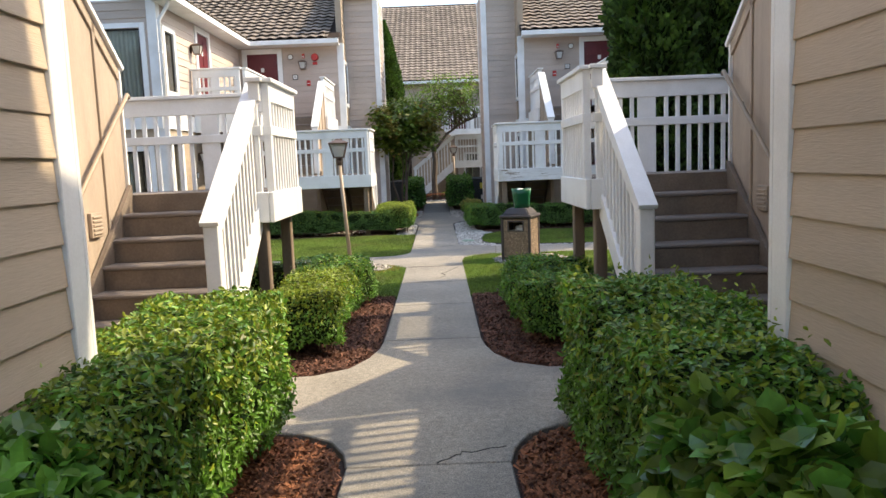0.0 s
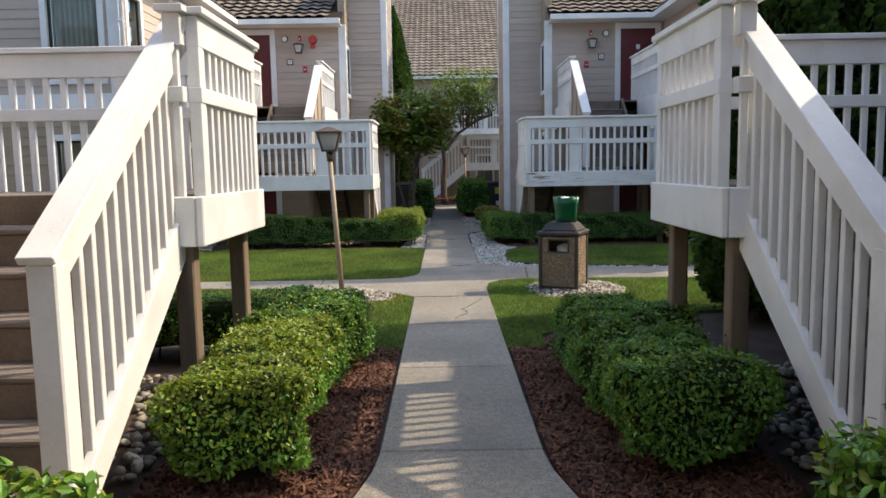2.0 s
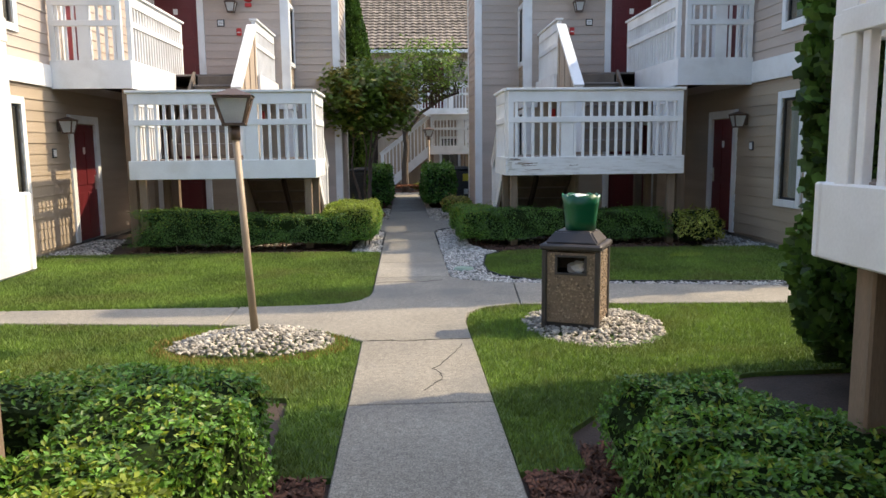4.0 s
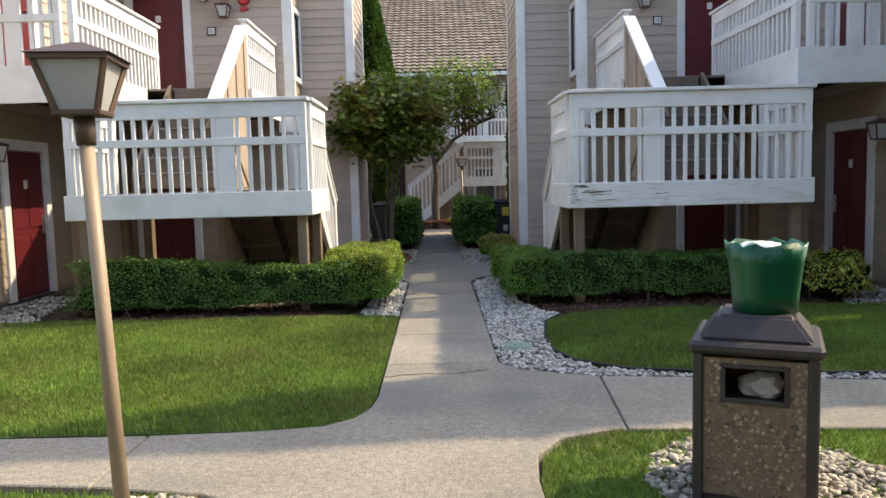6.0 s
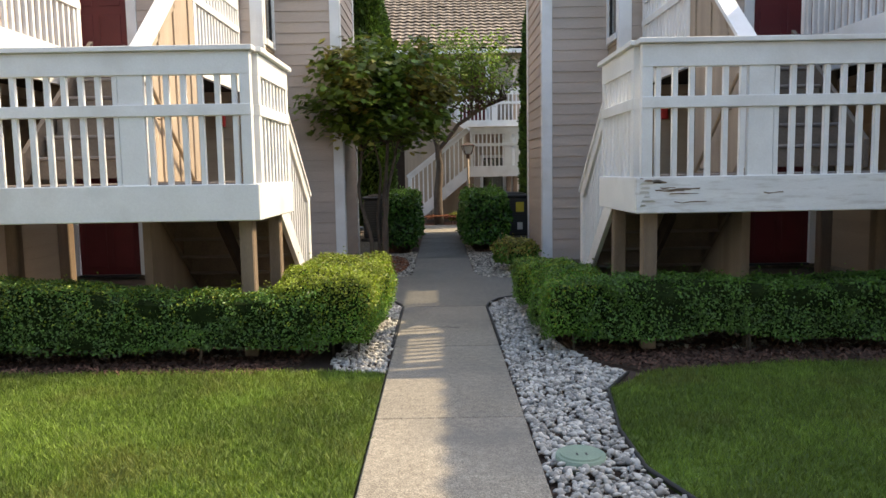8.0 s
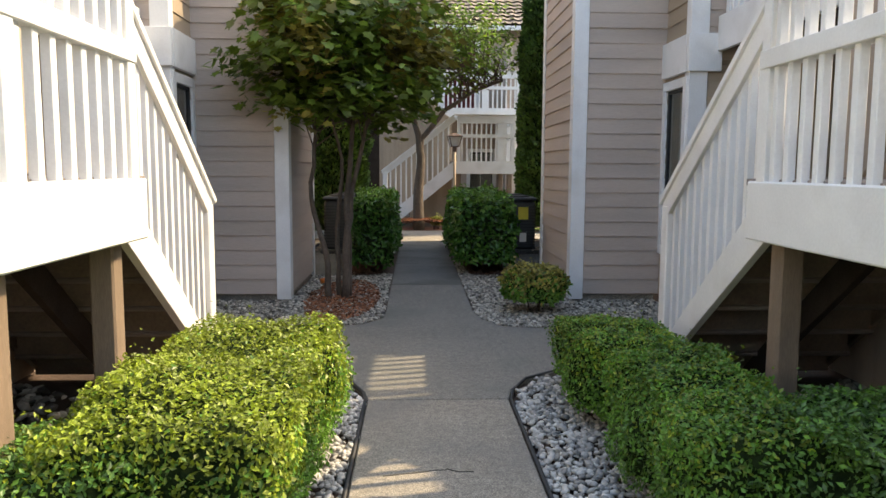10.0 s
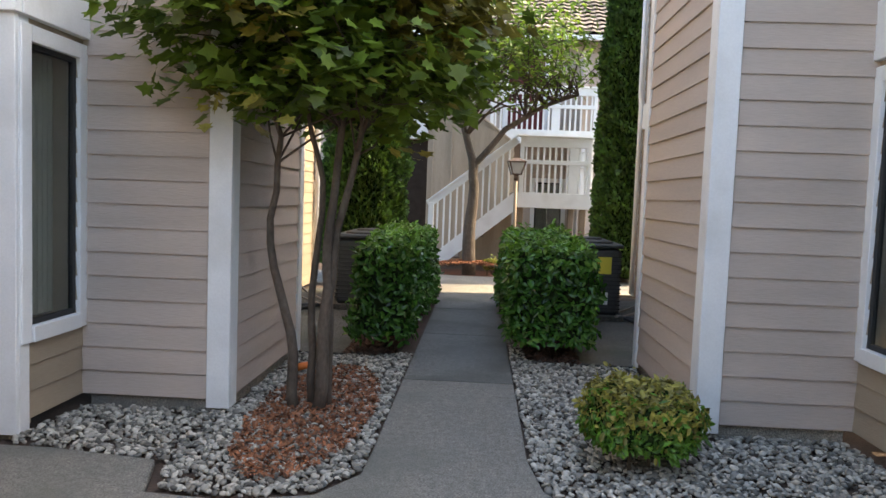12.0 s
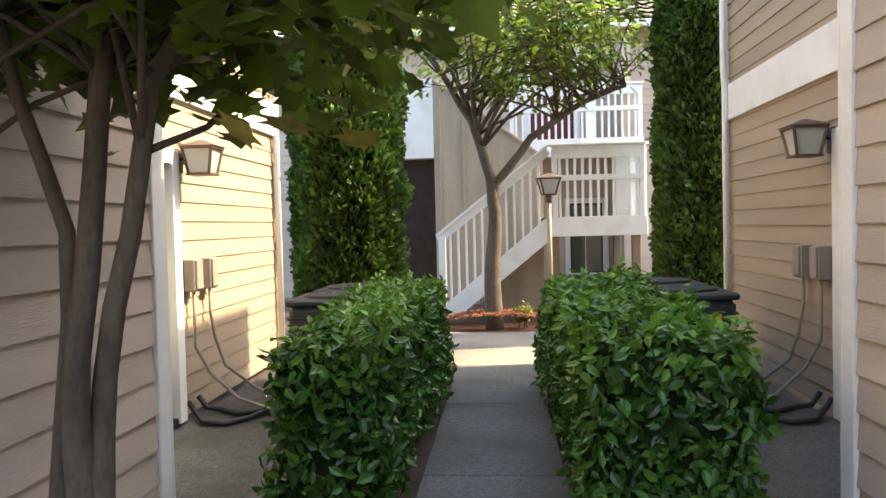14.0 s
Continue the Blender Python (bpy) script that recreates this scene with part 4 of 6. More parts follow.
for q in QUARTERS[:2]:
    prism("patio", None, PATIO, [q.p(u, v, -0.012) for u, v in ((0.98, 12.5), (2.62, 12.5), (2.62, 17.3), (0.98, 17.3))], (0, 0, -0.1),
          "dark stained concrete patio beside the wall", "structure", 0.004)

GRASSES = np.random.default_rng(4)


def ring(cx, cy, rx, ry, n=28):
    return [(cx + rx * math.cos(i * math.tau / n) * (1 + 0.04 * math.sin(3 * i)), cy + ry * math.sin(i * math.tau / n)) for i in range(n)]


S2L_CUT = [(-0.50, 14.0), (-0.50, 15.1), (-0.62, 15.42), (-0.87, 15.62), (-1.2, 15.8), (-2.5, 15.98), (-2.5, 17.0), (0.5, 17.0), (0.5, 14.0)]
LAMP_RING, CAN_RING = ring(-1.36, 15.27, 0.68, 0.48), ring(1.60, 15.72, 0.62, 0.80)


def inside(px, py, poly):
    """Which of the points lie in the polygon."""
    r = np.zeros(len(px), bool)
    n = len(poly)
    for i in range(n):
        (x0, y0), (x1, y1) = poly[i], poly[(i + 1) % n]
        c = (y0 > py) != (y1 > py)
        xx = (x1 - x0) * (py - y0) / (y1 - y0 + 1e-12) + x0
        r ^= c & (px < xx)
    return r


def scatter(poly, count, rng):
    p = np.array(poly)
    lo, hi = p.min(0), p.max(0)
    area = abs(sum(poly[i][0] * poly[(i + 1) % len(poly)][1] - poly[(i + 1) % len(poly)][0] * poly[i][1] for i in range(len(poly)))) / 2
    n = int(count * (hi - lo).prod() / max(area, 1e-3))
    q = rng.random((n, 2)) * (hi - lo) + lo
    return q[inside(q[:, 0], q[:, 1], poly)]


def lawn(poly, per_m2, label, avoid=(), blade=None, turf=True):
    t = thing("lawn", (*np.mean(poly, 0), 0), label, "lawn", kind="stuff")
    if turf:
        prism("turf", t, TURF, [(x, y, -0.012) for x, y in poly], (0, 0, -0.08), bevel=0)
    area = abs(sum(poly[i][0] * poly[(i + 1) % len(poly)][1] - poly[(i + 1) % len(poly)][0] * poly[i][1] for i in range(len(poly)))) / 2
    p = scatter(poly, int(area * per_m2), GRASSES)
    for r in avoid:
        p = p[~inside(p[:, 0], p[:, 1], r)]
    n = len(p)
    a = GRASSES.random(n) * math.tau
    h = 0.020 + GRASSES.random(n) * 0.030
    w = 0.0028 + GRASSES.random(n) * 0.0028
    lean = GRASSES.normal(0, 0.45, (n, 2)) * h[:, None]
    z = np.full(n, -0.014)
    d = np.stack([np.cos(a), np.sin(a)], 1) * w[:, None]
    v = np.zeros((n, 3, 3))
    v[:, 0, :2], v[:, 1, :2], v[:, 2, :2] = p - d, p + d, p + lean
    v[:, 0, 2], v[:, 1, 2], v[:, 2, 2] = z, z, z + h
    me = bpy.data.meshes.new("blades")
    me.from_pydata(v.reshape(-1, 3).tolist(), [], np.arange(3 * n).reshape(-1, 3).tolist())
    part("blades", me, blade or GRASS, t, kind="stuff")


lawn([(-0.475, 17.48), (-0.51, 17.2), (-0.60, 16.99), (-0.76, 16.86), (-1.1, 16.80), (-4.1, 16.81), (-5.7, 16.92), (-5.7, 20.85), (-2.4, 20.75), (-0.85, 20.7), (-0.48, 20.6)], 9000,
     "mown green lawn by the walk")
lawn([(1.0, 19.3), (1.0, 18.75), (1.12, 18.38), (1.44, 18.08), (2.2, 17.88), (5.6, 17.52), (5.6, 20.6), (2.6, 20.75), (1.5, 20.55), (1.12, 20.1)], 7500, "mown green lawn edged with pebbles")
lawn([(-0.468, 12.7), (-0.468, 15.2), (-0.615, 15.44), (-0.87, 15.64), (-1.3, 15.84), (-4.1, 16.2), (-6.5, 16.3), (-6.5, 14.2), (-1.8, 14.1), (-0.85, 13.9), (-0.8, 12.7)], 6500,
     "sunlit lawn with dry edges by the walk", [LAMP_RING])
lawn([(0.468, 12.7), (0.468, 15.9), (0.53, 16.23), (0.68, 16.46), (1.0, 16.59), (4.2, 16.38), (6.5, 16.28), (6.5, 14.4), (2.4, 14.2), (1.5, 14.0), (0.82, 13.2), (0.8, 12.7)], 6500,
     "shaded lawn beside the walk", [CAN_RING])
lawn(ring(-1.34, 15.25, 0.83, 0.60), 4200, "dry yellowed grass round a pebble mound", [LAMP_RING, S2L_CUT], STRAW, False)
lawn([(2.3, 36.7), (9, 36.6), (9, 37.6), (2.3, 37.6)], 900, "strip of lawn by the far walk")


def stone_shapes(rng, k=8):
    out = []
    for _ in range(k):
        bm = bmesh.new()
        bmesh.ops.create_icosphere(bm, subdivisions=1, radius=1.0)
        for v in bm.verts:
            v.co *= 1 + rng.normal(0, 0.10)
        bm.verts.ensure_lookup_table()
        out.append((np.array([v.co[:] for v in bm.verts]), [tuple(v.index for v in f.verts) for f in bm.faces]))
        bm.free()
    return out


SHAPES = stone_shapes(np.random.default_rng(9))


def gravel(poly, per_m2, label, size=0.0175, mound=0.0, mat=None):
    """River pebbles heaped on soil."""
    rng = np.random.default_rng(int(abs(poly[0][0] * 100 + poly[0][1] * 7)))
    area = abs(sum(poly[i][0] * poly[(i + 1) % len(poly)][1] - poly[(i + 1) % len(poly)][0] * poly[i][1] for i in range(len(poly)))) / 2
    p = scatter(poly, int(area * per_m2), rng)
    vs, fs = [], []
    c = np.mean(poly, 0)
    for x, y in p:
        bv, bf = SHAPES[rng.integers(len(SHAPES))]
        s = size * (0.6 + 0.9 * rng.random() ** 1.6) * np.array([1.25, 0.95, 0.62])
        a = rng.random() * math.tau
        ca, sa = math.cos(a), math.sin(a)
        w = bv * s
        t = rng.normal(0, 0.25)
        w = w @ np.array([[1, 0, t], [0, 1, -t], [0, 0, 1]])
        z = -0.03 + s[2] * 0.5 + rng.random() * 0.016
        if mound:
            z += mound * max(0.0, 1 - ((x - c[0]) ** 2 + (y - c[1]) ** 2) / 0.45)
        o = len(vs)
        vs += np.stack([w[:, 0] * ca - w[:, 1] * sa + x, w[:, 0] * sa + w[:, 1] * ca + y, w[:, 2] + z], 1).tolist()
        fs += [tuple(o + i for i in f) for f in bf]
    return tagged(arrays("pebbles", vs, fs, mat or PEBBLE, None, label, "stuff", smooth=True), category="pebbles")


gravel([(0.48, 18.4), (0.48, 23.2), (0.55, 23.6), (0.72, 23.9), (1.0, 24.05), (0.98, 21.6), (1.15, 20.85), (1.35, 20.55), (1.08, 20.1), (0.97, 19.3), (0.97, 18.73), (1.09, 18.34), (1.42, 18.03), (2.2, 17.83),
        (5.6, 17.47), (5.6, 17.28), (4.2, 17.41), (1.2, 17.88), (0.9, 18.0), (0.62, 18.15)], 1500, "grey and white river pebbles beside the walk")
gravel([(-0.48, 20.7), (-0.85, 20.75), (-0.95, 21.0), (-0.8, 23.2), (-0.9, 24.0), (-0.62, 23.78), (-0.48, 23.35)], 1500, "tan and grey river pebbles beside the walk")
gravel(LAMP_RING, 1500, "mound of pale pebbles round a lamp post", mound=0.10, mat=PEBBLE_TAN)
gravel(CAN_RING, 1500, "mound of pale pebbles round a trash can", mound=0.05, mat=PEBBLE_TAN)
gravel([(0.48, 26.4), (0.54, 26.0), (0.7, 25.73), (1.0, 25.64), (1.6, 25.83), (2.3, 26.06), (2.64, 26.1), (2.6, 27.1), (1.62, 27.1), (1.62, 29.05), (0.8, 29.1), (0.48, 29.3)], 1450,
       "blue-grey river pebbles along the siding", mat=PEBBLE_GREY)
gravel([(-0.48, 26.4), (-0.49, 26.1), (-0.68, 25.82), (-1.05, 25.7), (-1.45, 25.74), (-1.6, 26.15), (-2.3, 26.25), (-2.64, 26.3), (-2.56, 27.1), (-1.57, 27.1), (-1.57, 29.05), (-0.8, 29.1), (-0.48, 29.3)], 1450,
       "blue-grey river pebbles along the siding", mat=PEBBLE_GREY)
gravel([(0.48, 29.3), (0.62, 29.3), (0.62, 33.8), (0.48, 34.1)], 900, "narrow strip of pebbles by the walk", mat=PEBBLE_GREY)
for q in QUARTERS:
    gravel([q.p(1.75, 4.6), q.p(4.2, 4.6), q.p(4.2, 7.2), q.p(3.0, 7.2), q.p(1.75, 6.6)], 170, "dark pebbles in the shade under a stair landing", 0.03, mat=PEBBLE_GREY)
gravel([(-4.6, 20.3), (-5.75, 20.3), (-5.75, 23.0), (-5.2, 23.0)], 500, "pebbles along the wing wall")
gravel([(4.6, 20.3), (5.75, 20.3), (5.75, 23.0), (5.2, 23.0)], 500, "pebbles along the wing wall")


def mulch(poly, per_m2, label, mat=CHIP, base=MULCH, height=0.0):
    rng = np.random.default_rng(int(abs(poly[0][0] * 90 + poly[0][1] * 11)))
    t = thing("mulch_bed", (*np.mean(poly, 0), 0), label, "mulch", kind="stuff")
    prism("bed", t, base, [(x, y, -0.02) for x, y in poly], (0, 0, -0.06), bevel=0)
    area = abs(sum(poly[i][0] * poly[(i + 1) % len(poly)][1] - poly[(i + 1) % len(poly)][0] * poly[i][1] for i in range(len(poly)))) / 2
    p = scatter(poly, int(area * per_m2 * 2.6), rng)
    n = len(p)
    c = np.mean(poly, 0)
    a = rng.random(n) * math.tau
    ln, w = 0.007 + rng.random(n) ** 2 * 0.022, 0.003 + rng.random(n) * 0.005
    tilt = rng.normal(0, 0.4, n)
    dx, dy = np.cos(a), np.sin(a)
    z = -0.014 + rng.random(n) * 0.022
    if height:
        z += height * np.clip(1 - ((p - c) ** 2).sum(1) / 1.6, 0, 1)
    v = np.zeros((n, 4, 3))
    for k, (s, o) in enumerate(((-1, -1), (1, -1), (1, 1), (-1, 1))):
        v[:, k, 0] = p[:, 0] + s * ln * dx - o * w * dy
        v[:, k, 1] = p[:, 1] + s * ln * dy + o * w * dx
        v[:, k, 2] = z + s * ln * tilt + o * w * 0.5
    me = bpy.data.meshes.new("chips")
    me.from_pydata(v.reshape(-1, 3).tolist(), [], np.arange(4 * n).reshape(-1, 4).tolist())
    part("chips", me, mat, t, kind="stuff")


for sx in (-1, 1):
    f = lambda pts: [(sx * x, y) for x, y in pts]
    mulch(f([(0.48, 3.0), (0.48, 7.3), (0.53, 7.58), (0.64, 7.77), (0.85, 7.9), (1.7, 7.93), (1.7, 3.0)]), 2600, "red bark mulch under a clipped hedge")
    mulch(f([(0.49, 10.3), (0.51, 10.0), (0.58, 9.72), (0.74, 9.46), (1.0, 9.3), (1.65, 9.27), (1.65, 13.0), (0.84, 13.0), (0.8, 12.68), (0.49, 12.68)]), 2300, "dark red bark mulch beside the walk", MIDCHIP)
    mulch(f([(1.5, 20.62), (4.5, 20.85), (4.5, 22.2), (1.1, 22.8), (1.05, 21.6), (1.2, 20.95)]), 1200, "dark bark mulch under a hedge", DARKCHIP, SOIL)
    mulch(f([(0.63, 29.2), (1.14, 29.1), (1.14, 34.1), (0.9, 34.5), (0.49, 34.1)]), 1500, "dark red bark mulch under a hedge", DARKCHIP, SOIL)
mulch(ring(-0.98, 27.25, 0.42, 1.35), 1700, "oval of weathered red bark mulch round a maple", CHIP, SOIL)
mulch([(-2.5, 36.7), (-1.3, 36.9), (-0.9, 36.75), (-0.3, 36.6), (0.3, 36.6), (0.9, 36.75), (1.3, 36.9), (2.2, 36.7), (2.2, 38.0), (-2.5, 38.0)], 1600, "red bark mulch in a sunlit bed", height=0.27)



def edging(pts):
    """A strip of black plastic edging set in the ground along a bed."""
    t = thing("bed_edging", (*pts[0], 0), "black plastic edging strip along a pebble bed", "edging")
    tube("strip", t, BLACK, [(x, y, -0.005) for x, y in pts], 0.013, n=6)


edging([(0.475, 21.5), (0.475, 23.38), (0.515, 23.6), (0.64, 23.87), (0.93, 24.1), (1.4, 24.23)])
edging([(-0.475, 21.5), (-0.475, 23.38), (-0.505, 23.57), (-0.615, 23.84), (-0.87, 24.08), (-1.3, 24.24)])
edging([(1.34, 20.52), (1.10, 20.1), (0.985, 19.3), (0.985, 18.74), (1.105, 18.36), (1.43, 18.055), (2.2, 17.855), (5.6, 17.495)])

# ---- planting ----


def leaf_mesh(name, p, nrm, size, mat, parent, rng, shape="oval", aspect=0.5, jitter=0.7, curl=0.25):
    """Leaves at points p facing about nrm, as one mesh."""
    n = len(p)
    nn = nrm + rng.normal(0, jitter, (n, 3))
    nn /= np.linalg.norm(nn, axis=1)[:, None] + 1e-9
    r = rng.normal(0, 1, (n, 3))
    t = np.cross(nn, r)
    t /= np.linalg.norm(t, axis=1)[:, None] + 1e-9
    b = np.cross(nn, t)
    s = size * (0.65 + 0.7 * rng.random(n))
    if shape == "oval":
        tpl = np.array([(0, 0, 0), (0.3, aspect * 0.42, 1), (0.72, aspect * 0.34, 1), (1, 0, -0.6), (0.72, -aspect * 0.34, 1), (0.3, -aspect * 0.42, 1), (0.5, 0, 0)], float)
        faces = [(0, 6, 1), (6, 2, 1), (6, 3, 2), (0, 5, 6), (5, 4, 6), (4, 3, 6)]
    elif shape == "small":
        tpl = np.array([(0, 0, 0), (0.5, aspect * 0.5, 1), (1, 0, -0.3), (0.5, -aspect * 0.5, 1)], float)
        faces = [(0, 1, 2), (0, 2, 3)]
    elif shape == "spray":
        tpl = np.array([(0, 0, 0), (0.55, 0.30, 0.4), (0.8, 0.12, 0), (1, 0, -0.4), (0.8, -0.14, 0), (0.5, -0.32, 0.4)], float)
        faces = [(0, 2, 1), (0, 3, 2), (0, 4, 3), (0, 5, 4)]
    else:
        star = [(0, 0), (0.12, 0.3), (0.02, 0.55), (0.34, 0.36), (0.5, 0.62), (0.62, 0.26), (1.0, 0.0), (0.62, -0.26), (0.5, -0.62), (0.34, -0.36), (0.02, -0.55), (0.12, -0.3)]
        tpl = np.array([(x, y * 0.9, 0.6 * abs(y) + (-0.4 if x > 0.8 else 0)) for x, y in star] + [(0.38, 0, 0)], float)
        faces = [(12, (i + 1) % 12, i) for i in range(12)]
    k = len(tpl)
    v = (p[:, None, :] + s[:, None, None] * (tpl[None, :, 0:1] * t[:, None, :] + tpl[None, :, 1:2] * b[:, None, :] + curl * 0.5 * tpl[None, :, 2:3] * nn[:, None, :] * aspect))
    f = (np.array(faces)[None, :, :] + (np.arange(n) * k)[:, None, None]).reshape(-1, 3)
    me = bpy.data.meshes.new(name)
    me.from_pydata(v.reshape(-1, 3).tolist(), [], f.tolist())
    return part(name, me, mat, parent, kind="stuff")


def hedge(x0, x1, y0, y1, h, label, mat=LEAF, size=0.05, density=900, seed=1, z0=0.08, wave=0.03, shape="small", second=None, share=0.3, round_=0.12, aspect=0.55, dip=None, depth=0.14, edge=(1.5, 0.4)):
    """A clipped hedge: a core with deep shade put into its near-black colour, wrapped in leaves, with an uneven
    outline.
    """
    rng = np.random.default_rng(seed)
    t = thing("hedge", ((x0 + x1) / 2, (y0 + y1) / 2, 0), label, "hedge", "clipped hedges along the walk")
    cx, cy = (x0 + x1) / 2, (y0 + y1) / 2
    hx, hy, hz = (x1 - x0) / 2, (y1 - y0) / 2, (h - z0) / 2
    zc = (h + z0) / 2

    def height(x, y):
        return dip(x, y) if dip else 0.0

    def surface(n):
        ax, ay, az = hy * hz, hx * hz, hx * hy
        tot = 2 * ax + 2 * ay + az * 1.1
        pick = rng.choice(5, n, p=[ax / tot, ax / tot, ay / tot, ay / tot, az * 1.1 / tot])
        a, b = rng.uniform(-1, 1, n), rng.uniform(-1, 1, n)
        pts = np.zeros((n, 3))
        nr = np.zeros((n, 3))
        for k, (axis, sg) in enumerate(((0, -1), (0, 1), (1, -1), (1, 1), (2, 1))):
            m = pick == k
            o = [i for i in range(3) if i != axis]
            pts[m, axis] = sg
            pts[m, o[0]], pts[m, o[1]] = a[m], b[m]
            nr[m, axis] = sg
        return pts, nr

    half = np.array([hx, hy, hz])

    def place(pts, inset):
        w = pts * half
        # round the edges
        k = np.minimum(round_, half * 0.8)
        c = np.clip(w, -(half - k), half - k)
        dlt = w - c
        ln = np.linalg.norm(dlt / k, axis=1)
        f = np.where(ln > 1, 1 / np.maximum(ln, 1e-6), 1)
        w = c + dlt * f[:, None]
        lump = np.array([noise.noise(Vector((x * 4.5 + seed, y * 4.5, z * 5.0))) for x, y, z in w])
        lump2 = np.array([noise.noise(Vector((x * 1.4 + seed, y * 1.4, z * 2.0 + 7))) for x, y, z in w])
        rad = 1 - inset + (wave * lump + wave * 1.2 * lump2) / max(0.2, min(hx, hz))
        w = w * np.stack([rad, 1 - inset * 0.3 + wave * lump / hy, rad], 1)
        w += [cx, cy, zc]
        if dip:
            top = np.clip((w[:, 2] - z0) / (h - z0), 0, 1.2)
            w[:, 2] -= top * np.array([height(x, y) for x, y, z in w])
        return w

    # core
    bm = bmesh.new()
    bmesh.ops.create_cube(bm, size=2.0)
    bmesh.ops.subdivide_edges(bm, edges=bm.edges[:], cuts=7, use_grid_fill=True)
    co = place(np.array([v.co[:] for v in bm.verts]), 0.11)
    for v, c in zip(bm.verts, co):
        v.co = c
    part("core", bm, CORE, t, "foliage core coloured near-black for deep shade")
    area = 2 * (2 * hy * 2 * hz) + 2 * (2 * hx * 2 * hz) + 4 * hx * hy
    n = int(area * density)
    pts, nr = surface(n)
    w = place(pts, rng.random(n) * depth - 0.02)
    nr[:, 2] += 0.35
    if second:
        # upper leaves take the second colour; on green hedges it imitates top light
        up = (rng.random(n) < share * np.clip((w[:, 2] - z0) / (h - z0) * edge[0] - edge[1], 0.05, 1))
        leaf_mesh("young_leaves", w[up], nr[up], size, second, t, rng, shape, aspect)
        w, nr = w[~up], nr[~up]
    leaf_mesh("leaves", w, nr, size, mat, t, rng, shape, aspect)
    # stems below
    for i in range(max(3, int((hx + hy) * 5))):
        sx, sy = rng.uniform(-0.7, 0.7), rng.uniform(-0.85, 0.85)
        rod("stem", t, BARK, (cx + sx * hx, cy + sy * hy, -0.04), (cx + sx * hx * 1.1, cy + sy * hy * 1.02, z0 + 0.2), 0.012, 0.007, 6)
    # stray shoots
    k = int(area * 8)
    pts, nr = surface(k)
    top = nr[:, 2] > 0.5
    w = place(pts[top], np.full(top.sum(), -0.03))
    if len(w):
        q2 = np.repeat(w, 6, 0) + rng.normal(0, 0.02, (len(w) * 6, 3)) + np.tile(np.linspace(0, 0.07, 6), len(w))[:, None] * [0.1, 0.1, 1]
        leaf_mesh("shoot_growth", q2, np.tile([0, 0, 0.6], (len(q2), 1)), size * 0.9, second or mat, t, rng, shape, aspect)
    return t


# by the first stairs, nearest the start
hedge(-1.40, -0.84, 2.6, 5.6, 0.86, "clipped hedge of large glossy green leaves", LEAF_FRONT, 0.085, 2000, 11, shape="oval", second=LEAF, share=0.35, wave=0.07, aspect=0.8)
hedge(-1.62, -0.86, 5.5, 8.0, 0.92, "clipped hedge of small bright green leaves", LEAF, 0.040, 3300, 12, shape="oval", second=LEAF_YELLOW, share=0.5, wave=0.05)
# lighter upper leaves here put the sun on this hedge into its colour
hedge(0.86, 1.46, 2.6, 6.0, 0.80, "clipped hedge of large glossy green leaves", LEAF_FRONT, 0.10, 1700, 13, shape="oval", second=CHERRY, share=0.7, wave=0.08, aspect=0.8)
hedge(0.84, 1.66, 5.8, 8.1, 0.92, "clipped hedge of small bright green leaves", LEAF, 0.040, 3300, 14, shape="oval", second=LEAF_YELLOW, share=0.35, wave=0.05)
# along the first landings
hedge(-1.50, -0.80, 9.75, 11.6, 0.58, "low clipped hedge with sunlight put into its yellow-green top", LEAF, 0.031, 4800, 15, second=LEAF_YELLOW, share=0.9, shape="small", wave=0.075, round_=0.2)
hedge(-1.60, -0.78, 11.5, 13.05, 0.52, "low clipped hedge of small dark green leaves", LEAF, 0.031, 4300, 16, second=LEAF_YELLOW, share=0.2, wave=0.075, round_=0.2)
hedge(-4.4, -1.5, 12.35, 13.1, 0.50, "low clipped hedge of small dark green leaves", LEAF, 0.033, 2600, 17, second=LEAF_YELLOW, share=0.3, wave=0.075, round_=0.2)
hedge(0.84, 1.56, 9.8, 11.7, 0.55, "low clipped hedge of small green leaves", LEAF, 0.031, 4800, 18, second=LEAF_YELLOW, share=0.25, wave=0.075, round_=0.2)
hedge(0.92, 1.72, 11.6, 12.95, 0.48, "low clipped hedge of small green leaves", LEAF, 0.031, 4300, 19, second=LEAF_YELLOW, share=0.2, wave=0.075, round_=0.2)
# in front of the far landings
hedge(-4.3, -0.98, 20.9, 21.55, 0.67, "long clipped boxwood hedge with a sagging top", LEAF_SHADED, 0.027, 4400, 20, second=LEAF_YELLOW, share=0.25, wave=0.05,
      dip=lambda x, y: 0.14 * math.exp(-((x + 2.0) / 0.8) ** 2))
hedge(-1.42, -0.57, 20.95, 22.75, 0.66, "clipped boxwood hedge with sunlight put into its yellow-green top", LEAF, 0.024, 6500, 21, second=LEAF_YELLOW, share=0.95, wave=0.05)
hedge(1.2, 4.15, 21.0, 21.75, 0.58, "long clipped boxwood hedge with shade put into darker leaves", LEAF_SHADED, 0.029, 5000, 22, second=LEAF, share=0.15, wave=0.05)
hedge(0.82, 1.50, 21.15, 22.7, 0.56, "clipped boxwood hedge beside the walk", LEAF, 0.025, 6500, 23, second=LEAF_YELLOW, share=0.25, wave=0.05)
hedge(0.80, 1.46, 22.75, 23.7, 0.52, "clipped bright green boxwood hedge end", LEAF, 0.024, 6500, 24, second=LEAF_YELLOW, share=0.4, wave=0.04)
